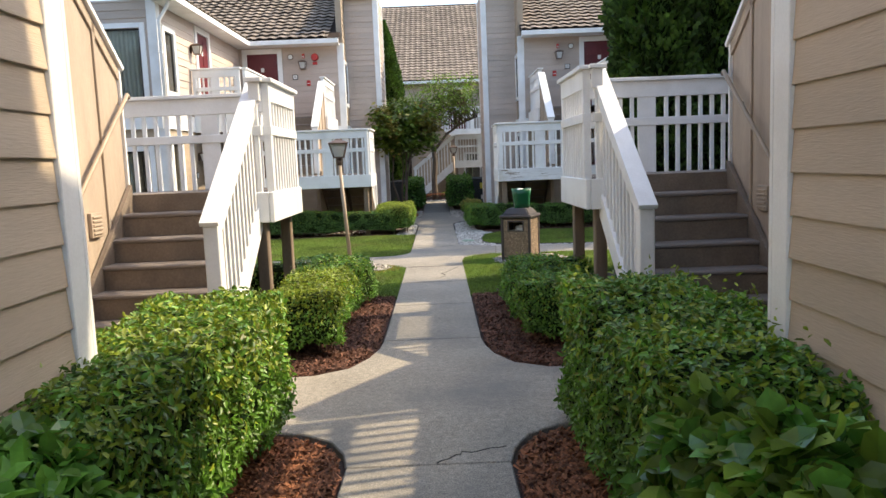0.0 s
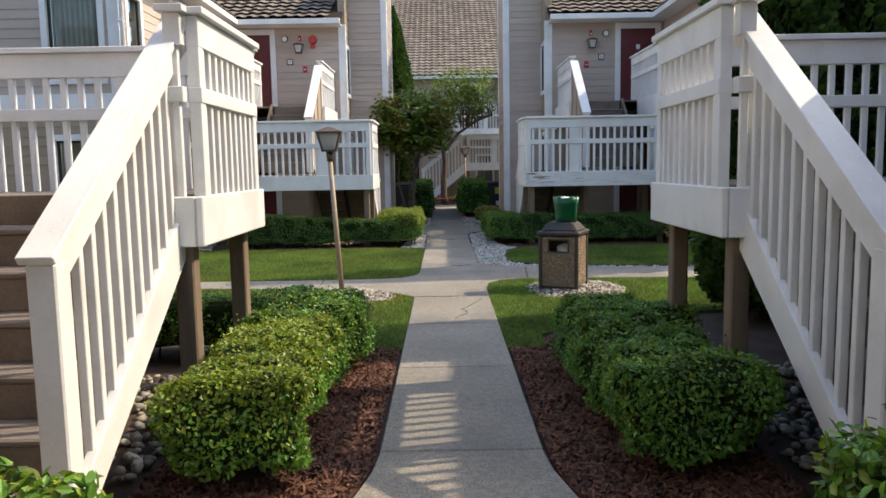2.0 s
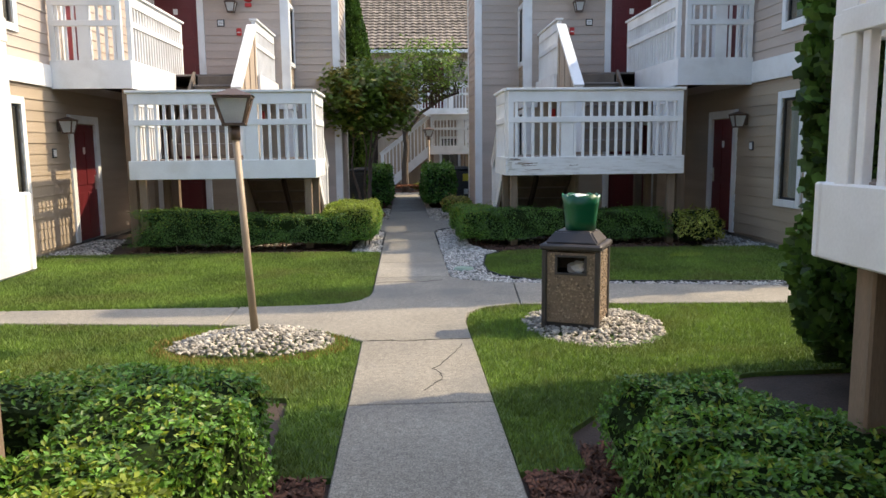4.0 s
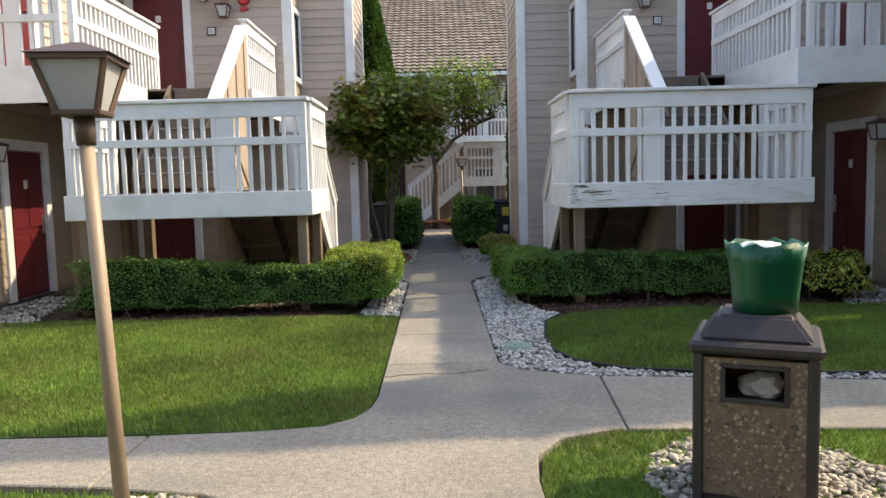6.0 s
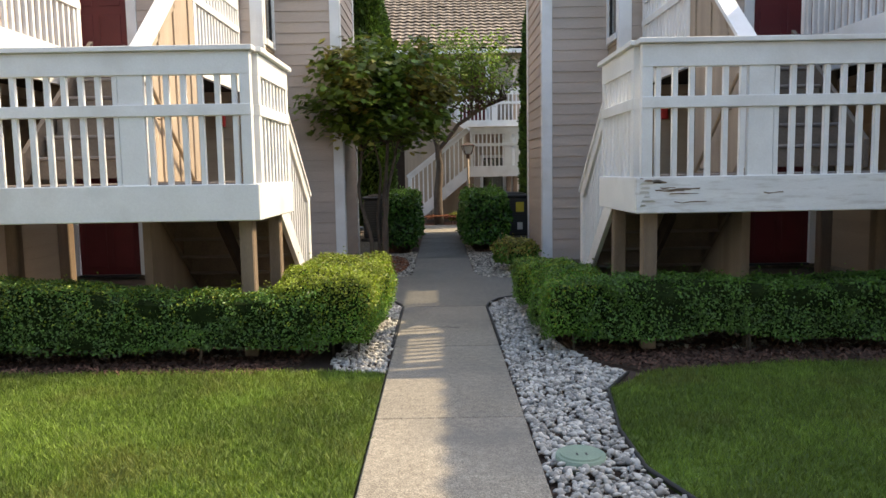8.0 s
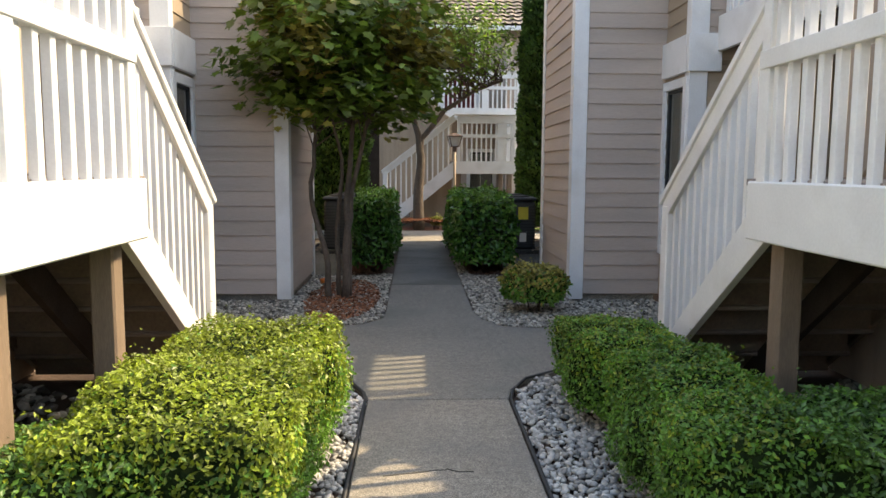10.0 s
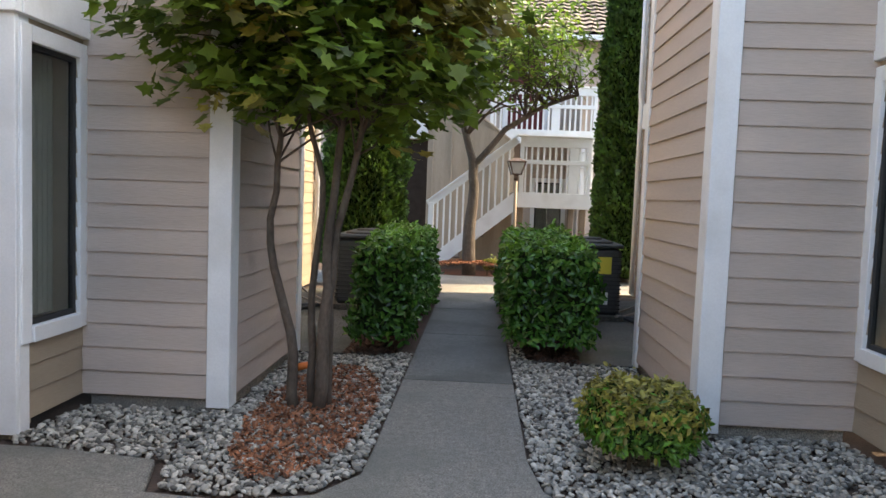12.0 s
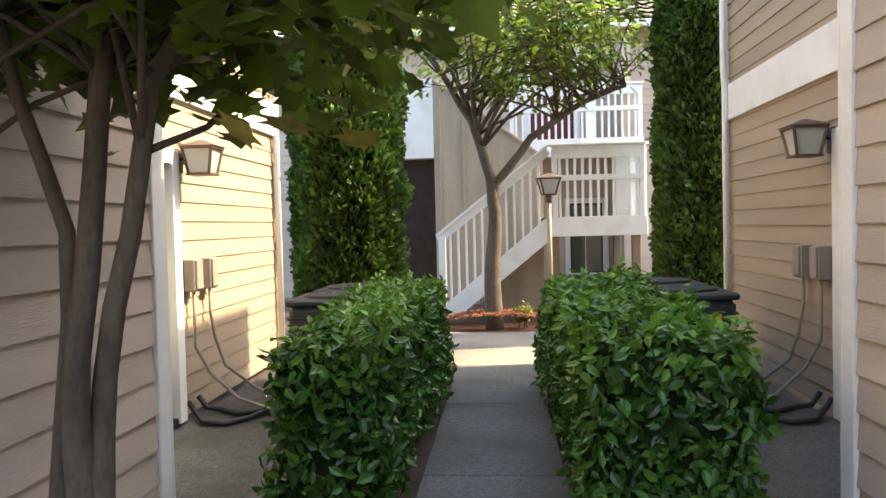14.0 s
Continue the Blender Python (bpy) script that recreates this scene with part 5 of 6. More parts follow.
hedge(4.2, 5.05, 20.75, 21.45, 0.56, "loose variegated yellow-green shrub by the wall", LEAF_VARIEGATED, 0.045, 1500, 25, second=LEAF_YELLOW, wave=0.14, round_=0.3)
hedge(0.80, 1.44, 26.15, 26.75, 0.46, "small rounded shrub with yellowing leaves", LEAF, 0.05, 2600, 26, second=LEAF_DRY, share=0.95, wave=0.04, round_=0.2, shape="oval")
# in the passage: shade put into darker side leaves, light into brighter tops
hedge(-1.08, -0.50, 29.05, 33.0, 1.08, "tall clipped hedge of glossy leaves, side shade put into the green", LEAF_BIG, 0.075, 1350, 27, shape="oval", second=LEAF, share=0.8, depth=0.2, edge=(4.0, 3.0), wave=0.06, z0=0.1)
hedge(0.45, 1.26, 29.05, 33.0, 1.08, "tall clipped hedge of glossy leaves, side shade put into the green", LEAF_BIG, 0.075, 1350, 28, shape="oval", second=LEAF, share=0.8, depth=0.2, edge=(4.0, 3.0), wave=0.06, z0=0.1)


def arborvitae(x, y, r, h, label, seed, n=7000, spray=1.0):
    rng = np.random.default_rng(seed)
    t = thing("arborvitae", (x, y, 0), label, "conifer", "tall columnar conifers")
    tube("trunk", t, BARK, [(x, y, -0.05), (x, y, h * 0.5), (x + 0.02, y, h * 0.9)], [0.09, 0.06, 0.02])
    prof = lambda z: r * np.clip(1.15 * np.minimum(1, (z / h) * 14 + 0.35) * np.clip(1.0 - (z / h) ** 3.5, 0.03, 1), 0.03, 1)
    bm = bmesh.new()
    vs = []
    for i in range(17):
        z = 0.12 + (h - 0.2) * i / 16
        ringv = []
        for k in range(14):
            a = k * math.tau / 14
            rr = float(prof(np.array(z))) * 0.78 * (1 + 0.15 * noise.noise(Vector((math.cos(a) * 2, math.sin(a) * 2, z * 1.7 + seed))))
            ringv.append(bm.verts.new((x + rr * math.cos(a), y + rr * math.sin(a), z)))
        vs.append(ringv)
    for a, b in zip(vs, vs[1:]):
        for k in range(14):
            bm.faces.new((a[k], a[(k + 1) % 14], b[(k + 1) % 14], b[k]))
    bm.faces.new(vs[-1])
    bm.faces.new(vs[0][::-1])
    # same near-black core, shade inside the crown put into its colour
    part("core", bm, CORE, t, "foliage core coloured near-black for deep shade")
    z = rng.random(n) ** 1.05 * (h - 0.1) + 0.1
    a = rng.random(n) * math.tau
    lump = np.array([noise.noise(Vector((math.cos(q) * 2.4, math.sin(q) * 2.4, w * 2.2 + seed))) for q, w in zip(a, z)])
    rr = prof(z) * (0.86 + 0.22 * lump + 0.12 * rng.random(n))
    p = np.stack([x + rr * np.cos(a), y + rr * np.sin(a), z], 1)
    # upright fans turned outwards
    nr = np.stack([-np.sin(a), np.cos(a), rng.normal(0, 0.2, n)], 1)
    m = len(p)
    nn = nr + rng.normal(0, 0.5, (m, 3))
    nn /= np.linalg.norm(nn, axis=1)[:, None]
    up = np.stack([np.cos(a) * 0.7, np.sin(a) * 0.7, 0.75 + 0 * a], 1) + rng.normal(0, 0.25, (m, 3))
    tt = up - nn * (up * nn).sum(1)[:, None]
    tt /= np.linalg.norm(tt, axis=1)[:, None]
    bb = np.cross(nn, tt)
    s = (0.075 + 0.06 * rng.random(m)) * spray
    tpl = np.array([(0, 0, 0), (0.35, 0.28, 0), (0.6, 0.16, 0), (0.8, 0.30, 0), (1.0, 0.02, 0), (0.75, -0.28, 0), (0.58, -0.14, 0), (0.3, -0.3, 0)])
    fc = [(0, 2, 1), (0, 4, 2), (2, 4, 3), (0, 6, 4), (6, 5, 4), (0, 7, 6)]
    v = p[:, None, :] + s[:, None, None] * (tpl[None, :, 0:1] * tt[:, None, :] + tpl[None, :, 1:2] * bb[:, None, :])
    f = (np.array(fc)[None] + (np.arange(m) * 8)[:, None, None]).reshape(-1, 3)
    me = bpy.data.meshes.new("crown")
    me.from_pydata(v.reshape(-1, 3).tolist(), [], f.tolist())
    part("crown", me, CONIFER, t, kind="stuff")
    return t


arborvitae(-1.95, 35.4, 0.72, 7.6, "tall sunlit arborvitae column by the passage end", 41, 34000)
arborvitae(2.98, 36.6, 0.66, 7.4, "tall dark arborvitae column by the passage end", 42, 26000)
# Unseen tree, added to cast the band of shade over the crossing.
arborvitae(9.0, 19.3, 0.80, 12.0, "very tall unseen arborvitae added beside the wing for its shade", 47, 9000, 2.0)
for i, (x, y) in enumerate(((3.17, 13.85), (3.95, 13.95), (4.75, 13.9), (5.55, 14.0))):
    arborvitae(x, y, 0.58, 6.6 + 0.3 * (i % 2), "tall dense dark green arborvitae in a row", 50 + i, 16000, 1.2)


def tree(x, y, stems, crown, leaf_mat, leaf_size, count, label, seed, second=None, share=0.2, shape="maple", name="maple_tree"):
    """A small tree: bent tapering stems that fork, with leaves in clumps round the twigs. crown: (cx, cy, cz, rx, ry, rz)."""
    rng = np.random.default_rng(seed)
    t = thing(name, (x, y, 0), label, "tree")
    cx, cy, cz, rx, ry, rz = crown
    tips = []
    for (bx, by, r, pts) in stems:
        path = [Vector((x + bx, y + by, -0.05))] + [Vector((x + a, y + b, c)) for a, b, c in pts]
        # smooth the bends a little
        fine = []
        for a, b in zip(path, path[1:]):
            for k in range(4):
                w = k / 4
                fine.append(a.lerp(b, w) + Vector(rng.normal(0, 0.008, 3)))
        fine.append(path[-1])
        m = len(fine)
        tube("stem", t, BARK, fine, [r * (1 - 0.75 * i / m) for i in range(m)], n=9)
        for i in range(int(m * 0.68), m, 1):
            tips.append((fine[i], r * (1 - 0.75 * i / m)))
    twigs = []
    for k in range(90):
        o, r = tips[rng.integers(len(tips))]
        while True:
            e = rng.uniform(-1, 1, 3)
            if np.linalg.norm(e) < 1:
                break
        e = Vector((cx + e[0] * rx, cy + e[1] * ry, cz + e[2] * rz))
        d = e - o
        if d.z < -0.3:
            e.z = o.z + 0.1
            d = e - o
        mid = o.lerp(e, 0.5) + Vector((0, 0, 0.12 * d.length)) + Vector(rng.normal(0, 0.05, 3))
        rr = max(0.005, r * 0.45)
        pts = [o.lerp(mid, w / 5).lerp(mid.lerp(e, w / 5), w / 5) + Vector(rng.normal(0, 0.018 if w else 0, 3)) for w in range(6)]
        tube("branch", t, BARK, pts, [rr * (1 - 0.15 * w) for w in range(6)], n=5)
        twigs += [pts[3], pts[4], pts[5], pts[5]]
    tw = np.array([v[:] for v in twigs])
    c = tw[rng.integers(len(tw), size=count)] + rng.normal(0, 1, (count, 3)) * [0.16, 0.16, 0.11]
    e = (c - [cx, cy, cz]) / [rx * 1.12, ry * 1.12, rz * 1.12]
    c = c[(e ** 2).sum(1) < 1]
    nr = np.zeros_like(c)
    nr[:, 2] = 1.0
    nr[:, :2] = (c - [cx, cy, cz])[:, :2] * 0.35
    if second:
        k = (noise_mask(c, seed) > 1 - share * 2)
        leaf_mesh("turning_leaves", c[k], nr[k], leaf_size, second, t, rng, shape, jitter=0.45)
        c, nr = c[~k], nr[~k]
    leaf_mesh("crown", c, nr, leaf_size, leaf_mat, t, rng, shape, jitter=0.45)
    return t


def noise_mask(c, seed):
    return np.array([0.5 + noise.noise(Vector((p[0] * 1.6 + seed, p[1] * 1.6, p[2] * 1.6))) for p in c])


tree(-1.10, 27.30, [
    (-0.05, 0.0, 0.042, [(-0.10, 0.0, 0.5), (-0.25, 0.0, 1.15), (-0.19, 0.0, 1.9), (-0.42, -0.1, 2.75)]),
    (0.13, -0.02, 0.05, [(0.15, 0.0, 0.7), (0.17, 0.0, 1.3), (0.25, 0.05, 2.2), (0.2, 0.1, 3.1)]),
    (0.17, 0.05, 0.045, [(0.17, 0.05, 0.6), (0.22, 0.03, 1.25), (0.38, 0.0, 1.95), (0.75, 0.1, 2.7)]),
    (0.05, 0.08, 0.032, [(0.05, 0.1, 0.8), (0.10, 0.1, 1.6), (-0.05, 0.0, 2.3), (-0.3, 0.1, 2.9)])],
    (-1.05, 27.35, 2.75, 1.35, 1.25, 0.98), MAPLE, 0.115, 8200, "multi-stemmed maple with green leaves turning yellow, in mulch", 61, LEAF_DRY, 0.16)
tree(-0.05, 37.0, [
    (0.0, 0.0, 0.145, [(-0.04, 0.0, 0.9), (0.04, 0.0, 1.6), (-0.02, 0.0, 2.3), (-0.3, 0.1, 3.2), (-0.9, 0.2, 4.2)]),
    (0.03, 0.0, 0.10, [(0.0, 0.02, 1.0), (0.05, 0.0, 2.2), (0.6, 0.0, 2.9), (1.4, -0.1, 3.4), (2.0, -0.2, 3.6)])],
    (0.65, 36.8, 4.5, 2.3, 1.6, 1.15), CHERRY, 0.13, 4600, "young tree with light green leaves and a crooked trunk in mulch", 62, MAPLE, 0.2, shape="oval", name="ornamental_tree")

# ---- the passage between the far houses ----
for q in QUARTERS[:2]:
    s = "north_west" if q.sx < 0 else "north_east"
    out_u = q.d(-1, 0)
    wall(f"wall_{s}_return", q.p(1.625, 12.46), q.p(2.70, 12.46), 0.06, 6.9, q.d(0, 1), planks=False)
    t = thing("trim", q.p(1.625, 12.46, 0), "white painted corner board at the passage", "trim", kind="structure")
    q.box("side_board", t, WHITE, 1.591, 1.623, 12.38, 12.49, 0.0, 6.9)
    q.box("face_board", t, WHITE, 1.593, 1.735, 12.491, 12.52, 0.0, 6.9)
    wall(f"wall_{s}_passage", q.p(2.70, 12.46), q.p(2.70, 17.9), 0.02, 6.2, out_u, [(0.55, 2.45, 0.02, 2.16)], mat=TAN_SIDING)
    t = thing("trim", q.p(2.68, 17.9, 0), "white painted corner board and belly band of the passage wall", "trim", kind="structure")
    q.box("side_board", t, WHITE, 2.655, 2.698, 17.78, 17.93, 0.0, 6.2)
    q.box("end_board", t, WHITE, 2.66, 2.80, 17.932, 17.96, 0.0, 6.2)
    q.box("band", t, WHITE, 2.648, 2.70, 12.5, 17.775, 2.72, 3.12)
    t = thing("downpipe", q.p(2.6, 17.7, 0), "white rain downpipe on the passage wall", "pipe")
    tube("pipe", t, WHITE, [q.p(2.60, 17.70, 6.0), q.p(2.60, 17.70, 3.3), q.p(2.62, 17.72, 3.1), q.p(2.62, 17.72, 0.05)], 0.035)
    # sliding glass door
    t = thing(number("door"), q.p(2.70, 13.96, 0), "sliding glass patio door in a white frame with pale curtain", "door", kind="structure")
    for v0, v1, z0, z1 in ((12.88, 13.01, 0.0, 2.28), (14.91, 15.04, 0.0, 2.28), (13.01, 14.91, 2.16, 2.28)):
        q.box("casing", t, WHITE, 2.64, 2.72, v0, v1, z0, z1)
    for k, (v0, v1) in enumerate(((13.01, 13.99), (13.93, 14.91))):
        o = 2.735 + 0.045 * k
        for a, b, z0, z1 in ((v0, v0 + 0.05, 0.05, 2.16), (v1 - 0.05, v1, 0.05, 2.16), (v0 + 0.05, v1 - 0.05, 2.10, 2.16), (v0 + 0.05, v1 - 0.05, 0.05, 0.13)):
            q.box("sash", t, DARKMETAL, o, o + 0.035, a, b, z0, z1)
        g = q.box("pane", t, GLASS, o + 0.014, o + 0.020, v0 + 0.05, v1 - 0.05, 0.13, 2.10)
        g.visible_shadow = False
    q.box("threshold", t, DARKMETAL, 2.66, 2.86, 13.01, 14.91, 0.0, 0.048)
    q.box("room_back", t, ROOMDARK, 3.6, 3.62, 12.7, 15.2, 0.0, 2.4)
    vs, fs = [], []
    for i in range(61):
        v = 13.1 + 1.7 * i / 60
        p0, p1 = q.p(2.93 + 0.03 * math.sin(i * 1.2), v, 0.08), q.p(2.93 + 0.03 * math.sin(i * 1.2), v, 2.12)
        vs += [p0, p1]
        if i:
            fs.append((2 * i - 2, 2 * i, 2 * i + 1, 2 * i - 1))
    arrays("curtain", vs, fs, CURTAIN, t, "pale pleated curtain", smooth=True)
    # fittings
    c = q.p(2.68, 15.10)
    t = thing("wall_lantern", (*c, 2.2), "dark bronze wall lantern with white frosted glass", "lamp", "wall lanterns")
    q.box("back_plate", t, BRONZE, 2.655, 2.68, 15.04, 15.16, 2.10, 2.30)
    e = q.p(2.46, 15.10)
    tube("arm", t, BRONZE, [(c[0], c[1], 2.20), ((c[0] + e[0]) / 2, e[1], 2.24), (e[0], e[1], 2.30)], 0.014)
    lantern_head(t, e[0], e[1], 2.07, 0.085, 0.125, 0.22)
    for k, v in enumerate((15.20, 15.55)):
        t = thing("disconnect_box", q.p(2.67, v, 1.2), "tan grey electrical box on siding with conduit to the ground", "electrical box", "electrical boxes")
        q.box("housing", t, GREYBOX, 2.57, 2.677, v - 0.075, v + 0.075, 1.08, 1.36, b=0.01)
        q.box("cover", t, GREYBOX, 2.555, 2.569, v - 0.065, v + 0.065, 1.10, 1.35, b=0.006)
        ends = [q.p(2.62, v, 1.08), q.p(2.62, v, 0.85), q.p(2.60, v - 0.04 + 0.1 * k, 0.6), q.p(2.52, v + 0.06, 0.36), q.p(2.3, v + 0.12 + 0.1 * k, 0.12), q.p(2.05, v + 0.1, 0.04), q.p(1.9, v - 0.1, 0.06)]
        tube("conduit", t, GREYBOX, ends, 0.015)
    for k, v in enumerate((15.55, 16.45)):
        u = 1.60 if q.sx > 0 else 1.43
        t = thing("air_conditioner", q.p(u, v, 0), "dark outdoor air conditioner with a louvred casing and round fan top", "air conditioner", "outdoor air conditioners")
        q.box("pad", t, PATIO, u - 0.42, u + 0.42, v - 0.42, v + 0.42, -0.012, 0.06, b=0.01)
        q.box("casing", t, DARKMETAL, u - 0.36, u + 0.36, v - 0.36, v + 0.36, 0.06, 0.93, b=0.04)
        q.box("top_rim", t, DARKMETAL, u - 0.38, u + 0.38, v - 0.38, v + 0.38, 0.932, 0.99, b=0.025)
        for j in range(14):
            z = 0.14 + j * 0.052
            q.box("louvre", t, BLACK, u - 0.366, u + 0.366, v - 0.366, v + 0.366, z, z + 0.016, b=0.002)
        rod("fan_guard", t, BLACK, q.p(u, v, 0.991), q.p(u, v, 1.015), 0.30, 0.28, 28)
        if not k and q.sx > 0:
            q.box("energy_label", t, YELLOW, u + 0.05, u + 0.23, v - 0.373, v - 0.368, 0.60, 0.82, "yellow energy label")
            q.box("rating_plate", t, PAPER, u + 0.08, u + 0.20, v - 0.373, v - 0.368, 0.20, 0.36, "white rating plate")
    for k in range(2):
        v = 15.2 + 0.22 * k
        t = thing("refrigerant_hose", q.p(2.3, v, 0), "black insulated hose lying on the patio", "hose")
        pts = [q.p(2.66, v - 0.1, 0.14), q.p(2.58, v - 0.12, 0.04), q.p(2.45, v - 0.3 + 0.2 * k, 0.02), q.p(2.25, v - 0.35 + 0.1 * k, 0.018), q.p(2.1, v - 0.15, 0.018), q.p(2.0, v + 0.08, 0.03), q.p(1.95, v + 0.2, 0.12)]
        tube("hose", t, BLACK, pts, 0.024)


t = thing("orange_bottle", (-1.35, 28.3, 0), "small orange plastic bottle lying in the pebbles", "bottle")
rod("body", t, BRASSY, (-1.38, 28.28, 0.03), (-1.28, 28.32, 0.05), 0.035, 0.03, 12)
rod("cap", t, BRASSY, (-1.279, 28.32, 0.05), (-1.25, 28.335, 0.056), 0.016, 0.014, 10)


# ---- the house beyond the passage ----
FY = 38.2
north = Quarter(1, 1)
F = FY - YC
t = thing("staircase", (0.0, FY, 0), "white railed outdoor stair rising beside a tan board wall", "stairs", "flights up to the landings")
RISE_N = 1.685 / 7
for i in range(1, 7):
    x, z = -0.80 + RUN * i, RISE_N * i
    box("tread", t, TREAD, x - 0.03, x + RUN + 0.02, FY + 0.06, FY + 1.12, z - 0.038, z, b=0.01)
for i in range(7):
    x, z = -0.80 + RUN * (i + 1), RISE_N * i
    box("riser", t, RISER, x - 0.012, x + 0.012, FY + 0.07, FY + 1.11, z, z + RISE_N - 0.04)
prism("stringer", t, WHITE, [(-0.95, FY, 0.0), (-0.95, FY, 0.20), (0.86, FY, 1.70), (0.86, FY, 1.28), (-0.72, FY, 0.0)], (0, 0.05, 0))
box("newel", t, WHITE, -1.0, -0.88, FY - 0.02, FY + 0.10, 0.0, 1.40, b=0.008)
beam("rail_cap", t, WHITE, (-1.04, FY + 0.04, 1.42), (0.90, FY + 0.04, 2.92), 0.15, 0.04)
beam("rail_board", t, WHITE, (-1.0, FY + 0.02, 1.34), (0.88, FY + 0.02, 2.80), 0.03, 0.13)
for i in range(1, 13):
    x = -0.94 + i * 0.138
    zb = 0.20 + (x + 0.95) * 0.83
    box("baluster", t, WHITE, x - 0.02, x + 0.02, FY + 0.01, FY + 0.05, zb - 0.05, zb + 1.10)

t = thing("landing_deck", (1.6, FY + 0.7, 0), "raised wooden landing with white fascia on brown posts", "deck", "stair landings")
box("fascia", t, WHITE, 0.90, 2.51, FY - 0.03, FY + 0.015, 1.36, 1.69, b=0.008)
box("fascia", t, WHITE, 2.465, 2.51, FY + 0.018, FY + 2.4, 1.36, 1.69, b=0.008)
for i in range(16):
    y = FY + 0.02 + i * 0.143
    box("board", t, TREAD, 0.80, 2.41, y, y + 0.136, 1.65, 1.685)
for x, y in ((0.98, FY + 0.1), (2.33, FY + 0.1), (2.33, FY + 2.2)):
    box("support_post", t, POST, x - 0.07, x + 0.07, y - 0.07, y + 0.07, 0.0, 1.648, b=0.01)
g = "white painted wooden guard rail with square balusters, on a stair landing"
guard(north, (0.91, F + 0.0), (2.44, F + 0.0), 1.69, g, wide=(1.15,), k=1.15)
guard(north, (2.45, F + 0.08), (2.45, F + 2.3), 1.69, g, k=1.15)
t = thing("stair_partition", (0, FY + 1.2, 0), "tan board and batten stair wall with a raking cap", "wall")
prism("panel", t, BATTEN, [(-1.14, FY + 1.16, 0.0), (-1.14, FY + 1.16, 4.25), (-1.05, FY + 1.16, 4.25), (0.85, FY + 1.16, 2.80), (0.85, FY + 1.16, 0.0)], (0, 0.09, 0))
for k in range(5):
    x = -1.03 + k * 0.44
    box("batten", t, BATTEN, x - 0.022, x + 0.022, FY + 1.138, FY + 1.158, max(0.0, (x + 0.8) * 0.8), 4.15 - max(0, x + 1.2) * 0.795)
beam("cap", t, BATTEN, (-1.14, FY + 1.2, 4.30), (0.90, FY + 1.2, 2.79), 0.17, 0.045)
t = thing("upper_deck", (0, FY + 2.6, UPPER), "upper floor walkway with wide white fascia", "deck", "upper walkways")
box("fascia", t, WHITE, -2.6, -1.15, FY + 1.14, FY + 1.20, 2.85, 4.30)
box("floor", t, TREAD, -2.6, 3.2, FY + 2.34, FY + 3.55, 3.19, 3.23)
box("floor", t, TREAD, -2.6, -1.15, FY + 1.21, FY + 2.335, 3.19, 3.23)
box("fascia", t, WHITE, 0.2, 2.9, FY + 2.28, FY + 2.335, 2.90, 3.25)
guard(north, (0.25, F + 2.31), (2.85, F + 2.31), 3.25, g, wide=(1.6,))
wall("wall_beyond", (-9.0, FY + 3.6), (9.0, FY + 3.6), 0.06, 5.9, (0, -1), [(9.75, 10.67, 3.24, 5.28), (10.55, 11.25, 0.5, 2.0)])
door((1.21, FY + 3.6), (0, -1), 3.24, "dark red upper entrance door behind a white railing")
window((1.90, FY + 3.6), (0, -1), 0.7, 0.5, 2.0, "ground floor window in the shade of the landing", 0.5)
prism("wall_beyond_side", None, SIDING, [(2.52, FY + 2.5, 0.05), (2.52, FY + 2.5, 5.2), (2.68, FY + 2.5, 5.2), (2.68, FY + 2.5, 0.05)], (0, 1.08, 0), "", "structure")
roof("roof_beyond", (-12.0, FY + 3.1), (12.0, FY + 3.1), (0, 1), 5.75, 0.58, 9.7, "large brown barrel tile roof with a pale gutter", 0)
# Added dark board that stands in for the deep shade of the recess.
box("storage_wall", None, SHADED_WOOD, -2.6, -1.15, FY + 1.30, FY + 1.36, 0.0, 2.84, kind="structure")
hedge(0.22, 0.50, 36.95, 37.2, 0.30, "small yellowing plant in red bark mulch", LEAF_DRY, 0.05, 2600, 31, second=LEAF_YELLOW, share=0.6, wave=0.05, round_=0.3)


def lamp_post(base, top, label, scale=1.0):
    """A garden lamp: a slim tapering pole with a collar and a square lantern that widens upwards."""
    base, top = Vector(base), Vector(top)
    t = thing("lamp_post", base, label, "lamp post", "garden lamp posts")
    rod("pole", t, TANMETAL, base - Vector((0, 0, 0.1)), top, 0.038 * scale, 0.034 * scale, 16)
    rod("collar", t, BRONZE, top - (top - base).normalized() * 0.10, top + Vector((0, 0, 0.015)), 0.045 * scale, 0.05 * scale, 16)
    lantern_head(t, top.x, top.y, top.z + 0.02, 0.088 * scale, 0.158 * scale, 0.25 * scale, rot=0.12, mat=BRONZE)
    return t


lamp_post((-1.35, 15.36, 0.05), (-1.475, 15.5, 1.77), "leaning tan garden lamp post with a square bronze lantern", 0.86)
lamp_post((0.85, 37.55, 0.02), (0.84, 37.56, 2.02), "tan garden lamp post with a square bronze lantern, in mulch", 1.0)


